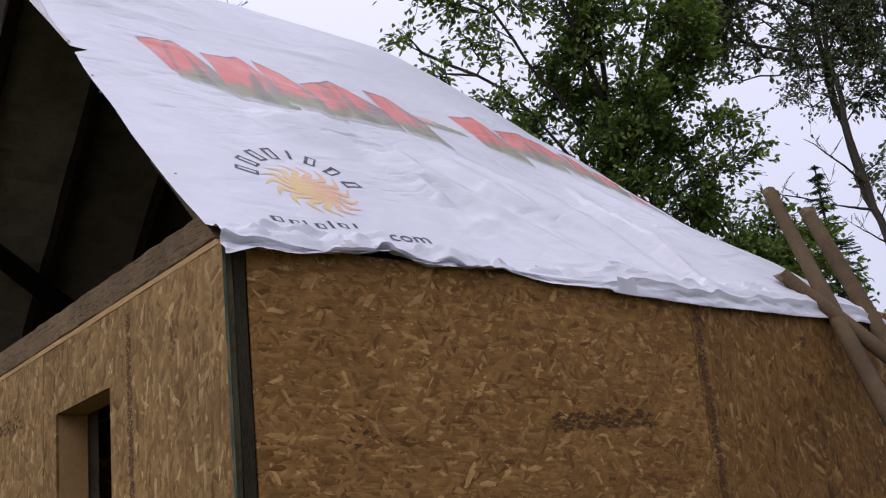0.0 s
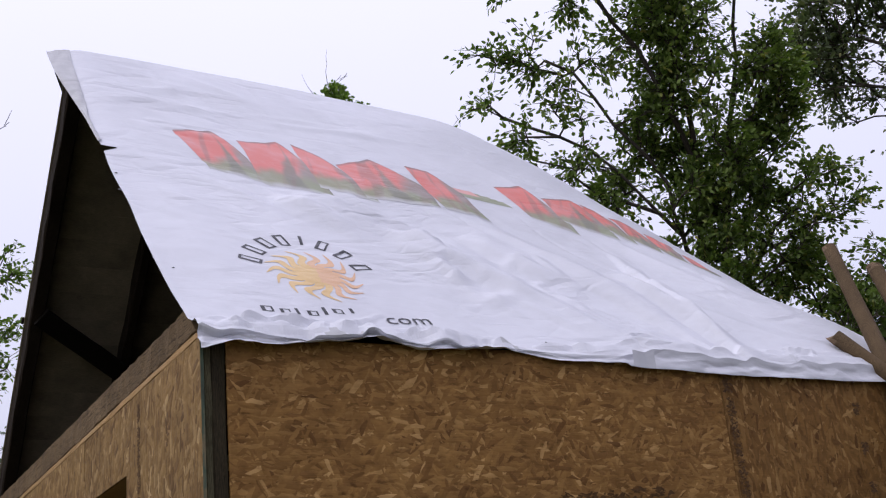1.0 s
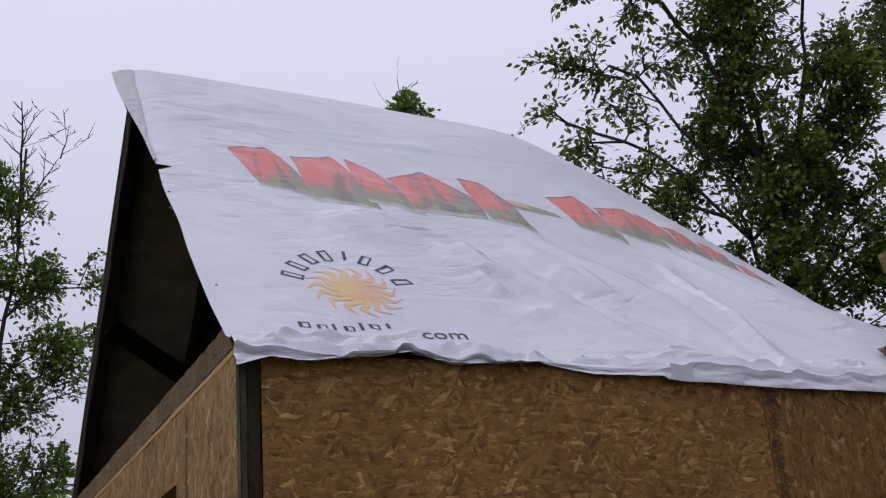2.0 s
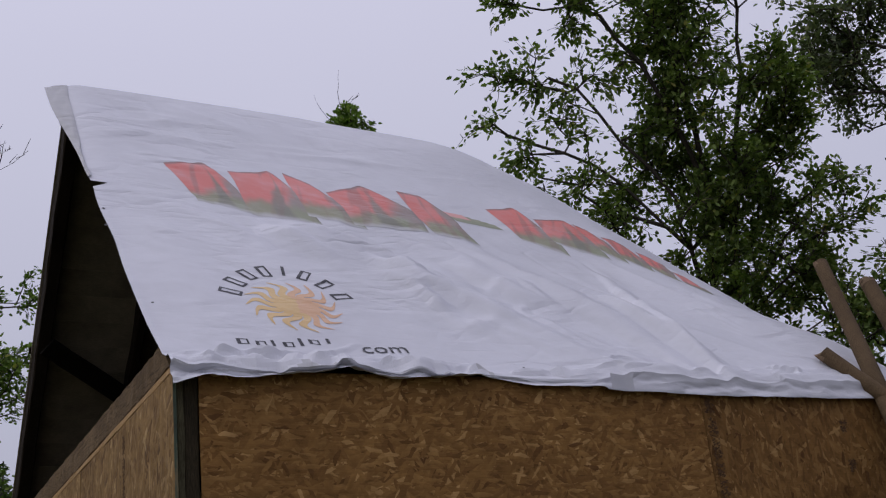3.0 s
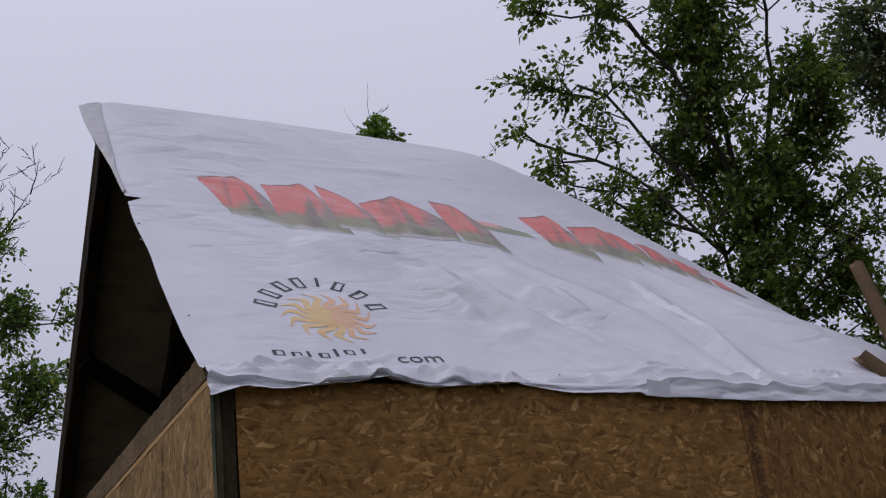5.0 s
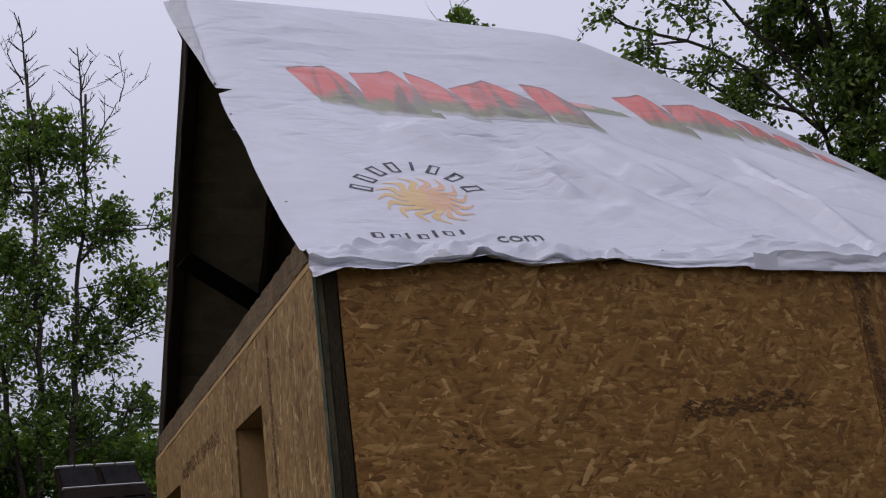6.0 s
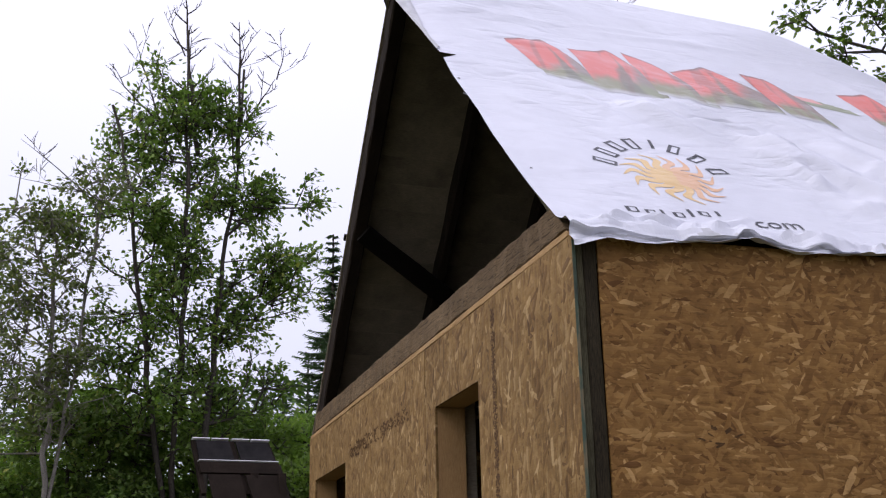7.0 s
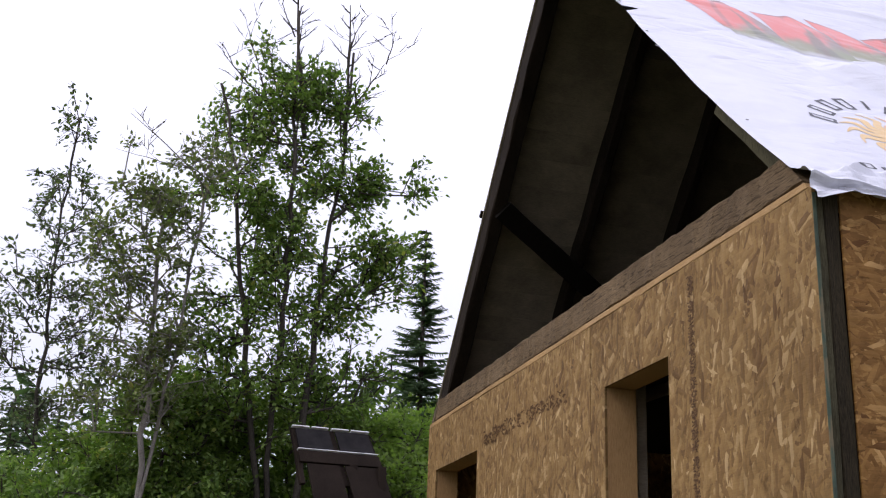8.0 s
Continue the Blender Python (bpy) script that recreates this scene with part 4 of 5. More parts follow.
for z in range(14):
    z1 = 2.80 - 0.10 * z
    smudge("ink_stamp", "x", 0.842, 0.888, z1 - 0.085 - 0.01 * (z % 3), z1, 60, 40 + z, wall_gable, 0.0, 0.5, STAMP)
    smudge("ink_stamp", "y", 2.555, 2.600, z1 - 0.10 - 0.01 * (z % 3), z1 - 0.02, 44, 60 + z, wall_side, 0.0, 0.5, STAMP)
    if z % 2:
        smudge("ink_stamp", "y", 3.40, 3.44, z1 - 0.09, z1 - 0.03, 34, 80 + z, wall_side, 0.0, 0.5, STAMP)
smudge("dirt_smudge", "x", 2.20, 2.95, 2.545, 2.62, 110, 1, wall_gable)
smudge("dirt_smudge", "x", 2.95, 3.60, 2.53, 2.62, 120, 2, wall_gable)
smudge("dirt_smudge", "y", 1.53, 2.15, 2.16, 2.24, 150, 3, wall_side, 0.04)
smudge("dirt_smudge", "y", 0.45, 0.62, 2.12, 2.20, 9, 4, wall_side, -0.3)


# ---- poles leaning on the eave ----
def pole(tip, foot, r_tip, r_foot, seed, label):
    rng = random.Random(seed)
    tip, foot = Vector(tip), Vector(foot)
    along = (tip - foot).normalized()
    side = along.cross(Vector((0, 0, 1))).normalized()
    top = side.cross(along)
    ob = thing("leaning_pole", label, "pole", foot, "poles leaning on the eave")
    bm, rings, n = bmesh.new(), [], 22
    for i in range(n + 1):
        t = i / n
        p = (tip - foot) * t + side * 0.02 * math.sin(t * 5 + seed) + top * 0.015 * math.sin(t * 7 + seed * 2)
        r = r_foot + (r_tip - r_foot) * t
        rings.append([bm.verts.new(p + (side * math.cos(2 * math.pi * k / 12) + top * math.sin(2 * math.pi * k / 12)) * r * (1 + 0.10 * noise.noise(Vector((k * 0.9, t * 9, seed))))) for k in range(12)])
    for a, b in zip(rings, rings[1:]):
        for k in range(12):
            bm.faces.new((a[k], a[(k + 1) % 12], b[(k + 1) % 12], b[k])).smooth = True
    bm.faces.new(rings[0][::-1])
    part("shaft", bm, LOG, ob)
    bm = bmesh.new()
    t_end = tip - foot + side * 0.02 * math.sin(5 + seed) + top * 0.015 * math.sin(7 + seed * 2)
    ring = [bm.verts.new(t_end + (side * math.cos(2 * math.pi * k / 12) + top * math.sin(2 * math.pi * k / 12)) * r_tip * 0.99 + along * (0.03 * math.cos(2 * math.pi * k / 12 + seed) + rng.uniform(-0.008, 0.008))) for k in range(12)]
    low = [bm.verts.new(t_end - along * 0.03 + (side * math.cos(2 * math.pi * k / 12) + top * math.sin(2 * math.pi * k / 12)) * r_tip * 1.02) for k in range(12)]
    for k in range(12):
        bm.faces.new((low[k], low[(k + 1) % 12], ring[(k + 1) % 12], ring[k]))
    bm.faces.new(ring)
    part("sawn_end", bm, LOG_END, ob, "pale rough sawn end")
    return ob


pole((3.52, 0.13, 3.06), (5.30, -1.80, -0.03), 0.040, 0.058, 1.0, "short peeled pole leaning against the eave")
pole((3.95, 0.41, 3.72), (2.95, -1.45, -0.03), 0.041, 0.062, 2.0, "long peeled pole leaning against the eave")
pole((4.27, 0.40, 3.60), (3.45, -1.50, -0.03), 0.046, 0.066, 3.0, "thick bark-brown pole leaning against the eave")


# ---- trees ----
def tube(verts, faces, points, radii, sides):
    base = len(verts)
    for i, p in enumerate(points):
        d = (points[min(i + 1, len(points) - 1)] - points[max(i - 1, 0)])
        d = d.normalized() if d.length > 1e-6 else Vector((0, 0, 1))
        a = d.cross(Vector((0.3, 0.9, 0.1))).normalized()
        b = d.cross(a)
        for k in range(sides):
            t = 2 * math.pi * k / sides
            verts.append(tuple(p + (a * math.cos(t) + b * math.sin(t)) * radii[i]))
    for i in range(len(points) - 1):
        for k in range(sides):
            q = base + i * sides
            faces.append((q + k, q + (k + 1) % sides, q + sides + (k + 1) % sides, q + sides + k))


def leaf_mesh(name, spots, size, mat, parent, rng, label="", droop=0.35, long=1.4):
    """spots: (place, outward) of each leaf. A leaf is two halves folded along its midrib."""
    n = len(spots)
    pos = np.array([s[0] for s in spots])
    outw = np.array([s[1] for s in spots])
    g = np.random.default_rng(rng.randint(0, 10 ** 6))
    d = outw + g.normal(0, 0.55, (n, 3)) + np.array([0, 0, -droop])
    d /= np.linalg.norm(d, axis=1)[:, None]
    up = np.array([0, 0, 1.0]) + g.normal(0, 0.55, (n, 3))
    s = np.cross(d, up)
    s /= np.linalg.norm(s, axis=1)[:, None]
    nrm = np.cross(s, d)
    ln = (size * long * g.uniform(0.6, 1.25, n))[:, None]
    wd = (size * g.uniform(0.6, 1.2, n))[:, None] * 0.42
    fold = g.uniform(0.05, 0.35, n)[:, None]
    shape = [(0, 0, 0), (0.30, -1, 1), (0.70, -0.72, 0.7), (1.0, 0, 0), (0.70, 0.72, 0.7), (0.30, 1, 1)]
    co = np.stack([pos + d * ln * a + s * wd * b + nrm * wd * fold * c for a, b, c in shape], 1).reshape(-1, 3)
    base = (np.arange(n) * 6)[:, None]
    fc = np.concatenate([base + np.array([0, 1, 2, 3]), base + np.array([0, 3, 4, 5])]).tolist()
    return mesh_part(name, co.tolist(), fc, mat, parent, label)


def grow_tree(name, label, base, stems, blobs, bark, leaf, seed, clusters=260, per=34, size=0.075, spread=0.30, thick=0.10, group="", bare=(), dead=(), lean_up=0.35, gap=-0.12, category="tree"):
    """stems: lists of points from the foot up. blobs: (centre, radius) of the crown. Limbs reach from the stems to leafy
    clusters spread through the blobs. bare: leafless limb ends above the crown."""
    rng = random.Random(seed)
    base = Vector(base)
    ob = thing(name, label, category, base, group)
    nodes = []                       # [place, parent, load]
    stem_tips = []
    for stem in stems:
        pts = [Vector(p) - base for p in stem]
        prev = -1
        for a, b in zip(pts, pts[1:]):
            steps = max(2, int((b - a).length / 0.28))
            for i in range(steps):
                p = a.lerp(b, i / steps) + Vector((rng.uniform(-1, 1), rng.uniform(-1, 1), 0)) * 0.03
                nodes.append([p, prev, 0.0])
                prev = len(nodes) - 1
        stem_tips.append(prev)
    stem_nodes = len(nodes)
    targets = []
    total = sum(r ** 2.2 for _, r in blobs)
    for c, r in blobs:
        for _ in range(max(2, round(clusters * r ** 2.2 / total))):
            for _ in range(12):      # clumps with gaps between them
                o = Vector((rng.gauss(0, 1), rng.gauss(0, 1), rng.gauss(0, 1))).normalized() * (0.35 + 0.65 * rng.random() ** 0.6)
                p = Vector(c) - base + Vector((o.x, o.y, o.z * 0.85)) * r
                if noise.noise((p + Vector((seed, 0, 0))) * 1.9) > gap:
                    break
            targets.append((p, True))
    for p in bare:
        targets.append((Vector(p) - base, False))
    places = np.array([tuple(q[0]) for q in nodes])
    near = lambda p: float(np.min(np.linalg.norm(places[:len(nodes)] - np.array(p), axis=1)))
    targets.sort(key=lambda q: near(q[0]))
    cap = np.zeros((60000, 3))
    cap[:len(nodes)] = places
    spots, twigs_v, twigs_f = [], [], []
    for p, leafed in targets:
        d = cap[:len(nodes)] - np.array(p)
        cost = np.linalg.norm(d, axis=1) + np.maximum(0, d[:, 2] + 0.05) * 1.6
        j = int(np.argmin(cost))
        a = nodes[j][0]
        length = (p - a).length
        steps = max(1, int(length / 0.22))
        prev = j
        for i in range(1, steps + 1):
            t = i / steps
            q = a.lerp(p, t) + Vector((rng.uniform(-1, 1), rng.uniform(-1, 1), rng.uniform(-1, 1))) * 0.035 * (1 if t < 1 else 0)
            q.z -= lean_up * 0.25 * length * math.sin(math.pi * t) * 0.5
            if len(nodes) < 59990:
                cap[len(nodes)] = tuple(q)
                nodes.append([q, prev, 0.0])
                prev = len(nodes) - 1
        k = prev
        while k >= 0:
            nodes[k][2] += 1.0 if leafed else 0.12
            k = nodes[k][1]
        outward = (p - a)
        outward = outward.normalized() if outward.length > 1e-4 else Vector((0, 0, 1))
        twig_count = rng.randint(3, 5) if leafed else 3
        for _ in range(twig_count):
            w = (outward + Vector((rng.gauss(0, 0.8), rng.gauss(0, 0.8), rng.gauss(0.1, 0.6)))).normalized() if leafed else (outward * 0.5 + Vector((rng.gauss(0, 0.35), rng.gauss(0, 0.3), 0.9))).normalized()
            ln = spread * rng.uniform(0.6, 1.3)
            e = p + w * ln + Vector((0, 0, -0.15 * ln))
            mid = p.lerp(e, 0.5) + Vector((rng.uniform(-1, 1), rng.uniform(-1, 1), rng.uniform(0, 1))) * 0.03
            tube(twigs_v, twigs_f, [p, mid, e], [0.0045, 0.003, 0.0015], 3)
            if leafed:
                for _ in range(max(2, per // twig_count)):
                    t = rng.uniform(0.1, 1.05)
                    q = p.lerp(e, t) + Vector((rng.gauss(0, 1), rng.gauss(0, 1), rng.gauss(0, 0.8))) * spread * 0.16
                    spots.append((tuple(q), tuple(w)))
    verts, faces = [], []
    most = max(q[2] for q in nodes) or 1.0
    rad = [max(0.015 if i < stem_nodes else 0.0, 0.005 + thick * (q[2] / most) ** 0.55) for i, q in enumerate(nodes)]
    kids = {}
    for i, q in enumerate(nodes):
        kids.setdefault(q[1], []).append(i)
    starts = list(kids.get(-1, []))
    while starts:
        i = starts.pop()
        chain = [i]
        par = nodes[i][1]
        pts, rr = ([nodes[par][0]], [min(rad[par], rad[i] * 1.15)]) if par >= 0 else ([], [])
        while True:
            pts.append(nodes[i][0]); rr.append(rad[i])
            ks = kids.get(i, [])
            if not ks:
                break
            ks = sorted(ks, key=lambda q: -nodes[q][2])
            starts.extend(ks[1:])
            i = ks[0]
        if len(pts) > 1:
            tube(verts, faces, pts, rr, 8 if rr[0] > 0.05 else 5)
    for a, b, r, count in dead:      # straight dead tops with short upswept branchlets
        a, b = Vector(a) - base, Vector(b) - base
        bend = Vector((rng.uniform(-1, 1), rng.uniform(-1, 1), 0)) * 0.05
        line = [a.lerp(b, k / 8) + bend * math.sin(math.pi * k / 8) + Vector((rng.uniform(-1, 1), rng.uniform(-1, 1), 0)) * 0.012 for k in range(9)]
        tube(verts, faces, line, [r * (1 - 0.8 * k / 8) for k in range(9)], 5)
        for k in range(count):
            t = 0.12 + 0.86 * (k + rng.random() * 0.6) / count
            p = line[min(7, int(t * 8))].lerp(line[min(7, int(t * 8)) + 1], t * 8 - min(7, int(t * 8)))
            turn = k * 2.4 + rng.uniform(-0.5, 0.5)
            d = (Vector((math.cos(turn), 0.6 * math.sin(turn), rng.uniform(0.35, 1.0)))).normalized()
            ln = (0.14 + 0.34 * (1 - t)) * rng.uniform(0.6, 1.2)
            tip = p + d * ln + Vector((0, 0, 0.15 * ln))
            tube(verts, faces, [p, p + d * ln * 0.5, tip], [r * 0.34, r * 0.24, 0.003], 4)
            for q in (0.4, 0.62, 0.85):
                f = p.lerp(tip, q)
                w = (d + Vector((rng.uniform(-0.9, 0.9), rng.uniform(-0.6, 0.6), rng.uniform(-0.1, 0.8)))).normalized() * ln * rng.uniform(0.25, 0.5)
                tube(verts, faces, [f, f + w * 0.5, f + w], [0.005, 0.004, 0.0025], 3)
    trunk = mesh_part("trunk", verts, faces, bark, ob, "", True)
    tagged(mesh_part("twig_mass", twigs_v, twigs_f, bark, ob), "", "", "", "stuff")
    if spots:
        tagged(leaf_mesh("crown", spots, size, leaf, ob, rng), "", "", "", "stuff")
    return ob


def spruce(name, label, base, height, radius, seed, crown_from=0.15, detail=1.0, group="", droop=0.25):
    rng = random.Random(seed)
    ob = thing(name, label, "spruce", base, group)
    verts, faces, spots_v, spots_f = [], [], [], []
    tube(verts, faces, [Vector((0, 0, height * k / 10)) for k in range(11)], [0.012 + 0.012 * height * (1 - k / 10) for k in range(11)], 7)
    whorls = int(height * 9.0 * detail)
    for w in range(whorls):
        t = crown_from + (1 - crown_from) * (w + rng.random()) / whorls
        z = height * t
        reach = radius * ((1 - t) / (1 - crown_from)) ** 0.85 * rng.uniform(0.65, 1.15) + 0.05
        for _ in range(rng.randint(5, 7)):
            a = rng.uniform(0, 2 * math.pi)
            d = Vector((math.cos(a), math.sin(a), 0))
            r = reach * rng.uniform(0.7, 1.1)
            pts = [Vector((0, 0, z)) + d * r * k / 5 + Vector((0, 0, 0.10 * r * k / 5 - droop * r * (k / 5) ** 1.5 + 0.14 * r * (k / 5) ** 4)) for k in range(6)]
            tube(verts, faces, pts, [0.010 * (1 - k / 6) + 0.002 for k in range(6)], 3)
            side = d.cross(Vector((0, 0, 1)))
            n = max(6, int(r * 46 * detail))
            for i in range(n):
                s = (i + rng.random()) / n
                k = min(4, int(s * 5))
                p = pts[k].lerp(pts[k + 1], s * 5 - k)
                sgn = 1 if i % 2 else -1
                ln = (0.07 + 0.24 * r * (1 - s) ** 0.7) * rng.uniform(0.7, 1.2)
                e = p + (side * sgn + d * 0.7 + Vector((0, 0, -0.35 + rng.uniform(-0.2, 0.2)))).normalized() * ln
                up = Vector((rng.gauss(0, 0.4), rng.gauss(0, 0.4), 1)).normalized() * 0.011
                b = len(spots_v)
                flat = (e - p).cross(up).normalized() * 0.015
                spots_v.extend([tuple(p - flat), tuple(p + flat), tuple(e), tuple(p + up * 1.2), tuple(p - up * 1.2)])
                spots_f.extend([(b, b + 1, b + 2), (b + 3, b + 4, b + 2)])
    mesh_part("trunk", verts, faces, BARK, ob, "", True)
    tagged(mesh_part("needles", spots_v, spots_f, NEEDLE, ob), "", "", "", "stuff")
    return ob


MAPLE_CROWN = [((5.31, 3.06, 7.38), 0.42), ((5.71, 2.97, 7.11), 0.40), ((5.44, 3.24, 6.81), 0.40), ((5.81, 3.18, 6.49), 0.50), ((6.18, 2.85, 6.77), 0.36), ((5.56, 3.46, 6.16), 0.44), ((6.05, 3.23, 6.07), 0.50), ((6.46, 2.91, 6.30), 0.29), ((5.43, 3.70, 5.76), 0.36),
               ((5.84, 3.55, 5.59), 0.45), ((6.30, 3.32, 5.54), 0.45), ((6.58, 3.09, 5.73), 0.30), ((6.01, 3.66, 5.13), 0.45), ((6.54, 3.37, 5.12), 0.32), ((5.50, 2.80, 7.74), 0.46), ((6.04, 2.56, 7.62), 0.39), ((6.0, 3.6, 4.6), 0.5), ((6.5, 3.5, 4.5), 0.45), ((6.95, 3.1, 4.75), 0.36), ((6.36, 2.9, 6.55), 0.40), ((6.52, 3.0, 6.0), 0.42), ((6.76, 3.0, 5.5), 0.34)]
MAPLE_LIMBS = [((4.22, 3.40, 7.42), 0.27), ((4.61, 3.20, 7.40), 0.31), ((4.33, 3.20, 7.76), 0.38), ((4.00, 3.78, 6.82), 0.18), ((4.37, 3.58, 6.83), 0.23), ((4.75, 3.45, 6.65), 0.24), ((4.04, 3.97, 6.35), 0.15), ((4.36, 3.86, 6.18), 0.19),
               ((4.70, 3.65, 6.25), 0.20), ((4.83, 3.74, 5.88), 0.22), ((6.84, 2.78, 5.55), 0.22), ((7.06, 2.73, 5.38), 0.18), ((6.89, 2.91, 5.19), 0.22), ((4.4, 4.0, 5.8), 0.2), ((4.75, 3.95, 5.6), 0.24), ((5.1, 3.85, 5.4), 0.30), ((5.45, 3.8, 5.1), 0.36), ((5.6, 3.8, 4.7), 0.36)]
maple = grow_tree("maple_tree", "leafy green maple behind the cabin, several stems", (6.3, 4.2, 0.0),
          [[(6.3, 4.2, 0), (6.15, 3.9, 3.4), (6.04, 3.67, 5.07), (5.97, 3.42, 5.75), (5.76, 3.23, 6.44), (5.44, 3.10, 7.14), (5.29, 2.93, 7.71)], [(6.25, 4.1, 2.6), (6.23, 3.57, 5.05), (6.20, 3.25, 5.83), (6.16, 2.88, 6.72), (6.08, 2.59, 7.51)],
           [(6.1, 3.9, 3.6), (5.84, 3.62, 5.17), (5.38, 3.67, 5.61), (4.98, 3.73, 5.99), (4.44, 3.92, 6.24), (4.00, 4.08, 6.41)], [(5.84, 3.62, 5.17), (5.64, 3.52, 5.63), (5.18, 3.53, 6.18), (4.78, 3.54, 6.67), (4.23, 3.74, 6.90)],
           [(5.97, 3.42, 5.75), (5.63, 3.27, 6.24), (5.24, 3.22, 6.83), (4.89, 3.22, 7.26), (4.40, 3.40, 7.49)], [(6.23, 3.7, 4.4), (6.64, 3.27, 5.22), (7.05, 2.93, 5.50)]],
          MAPLE_CROWN + MAPLE_LIMBS, BARK, LEAF_MAPLE, 11, 880, 41, 0.046, 0.22, 0.036, gap=0.04)
grow_tree("birch_tree", "tall thin-leaved tree with a slender forked trunk", (11.0, 3.9, 0.0),
          [[(11.0, 3.9, 0), (10.7, 3.6, 5.0), (10.4, 3.6, 5.9), (10.0, 3.5, 7.0), (9.6, 3.3, 8.4)], [(10.95, 3.8, 2.0), (10.9, 3.2, 5.0), (10.6, 2.9, 7.4), (10.4, 2.8, 8.8)]],
          [((9.2, 4.1, 8.6), 0.7), ((9.5, 4.1, 8.0), 0.7), ((9.0, 4.4, 8.3), 0.6), ((9.4, 4.4, 7.6), 0.45), ((9.1, 4.2, 8.0), 0.5), ((9.9, 3.4, 7.6), 0.6), ((10.4, 3.3, 6.6), 0.4), ((9.2, 3.7, 8.4), 0.6), ((9.6, 3.1, 8.6), 0.8), ((10.2, 3.0, 7.6), 0.6), ((10.6, 3.4, 5.8), 0.35), ((10.8, 2.8, 8.6), 0.8)],
          BARK, LEAF_BIRCH, 12, 380, 28, 0.056, 0.26, 0.045, gap=-0.05)
grow_tree("aspen_tree", "leaning grey trunk with long bare side limbs", (10.5, 3.4, 0.0),
          [[(10.5, 3.4, 0), (10.28, 3.3, 4.4), (10.02, 3.3, 5.55), (9.86, 3.3, 6.3), (9.6, 3.2, 7.6), (9.5, 3.1, 8.8)]], [((9.5, 3.1, 8.6), 0.6), ((9.8, 3.0, 8.0), 0.5), ((9.5, 3.3, 7.4), 0.35), ((9.7, 3.1, 7.2), 0.45), ((10.0, 2.9, 7.6), 0.5), ((9.6, 3.4, 6.8), 0.35), ((10.3, 2.9, 7.0), 0.4)], BARK, LEAF_BIRCH, 13, 230, 34, 0.040, 0.28, 0.030,
          dead=[((10.03, 3.3, 5.28), (9.16, 3.3, 5.25), 0.020, 2), ((9.16, 3.3, 5.25), (7.72, 3.3, 5.22), 0.012, 4), ((9.98, 3.3, 5.6), (8.94, 3.3, 5.98), 0.018, 4), ((10.12, 3.3, 4.9), (9.4, 3.3, 5.1), 0.012, 4)])
grow_tree("maple_sapling", "low leafy sapling beside the cabin end", (7.9, 3.2, 0.0), [[(7.9, 3.2, 0), (7.7, 3.1, 2.6), (7.5, 3.1, 4.4)]],
          [((7.5, 3.1, 4.6), 0.45), ((7.8, 2.8, 4.4), 0.4), ((7.2, 3.4, 4.7), 0.45), ((7.7, 3.3, 3.7), 0.6), ((7.3, 3.0, 4.1), 0.5), ((8.1, 2.9, 4.0), 0.5)], BARK, LEAF_MAPLE, 14, 200, 44, 0.050, 0.24, 0.03)
spruce("spruce_tree", "dark spruce seen past the cabin end", (12.8, 5.7, 0.0), 7.1, 1.25, 21)
grow_tree("tree_behind_ridge", "thin leafy treetop with bare twigs above the ridge", (4.1, 7.2, 0.0), [[(4.1, 7.2, 0), (4.0, 7.1, 5.0), (3.9, 7.0, 7.9)]],
          [((3.95, 7.0, 8.00), 0.17), ((3.98, 7.03, 7.75), 0.26), ((3.98, 7.05, 7.4), 0.34)], BARK, LEAF_ASH, 15, 90, 34, 0.046, 0.12, 0.024, gap=-0.5, dead=[((3.9, 6.95, 7.8), (3.86, 6.95, 8.60), 0.006, 1), ((3.85, 6.95, 7.75), (3.52, 6.95, 8.22), 0.005, 1)])

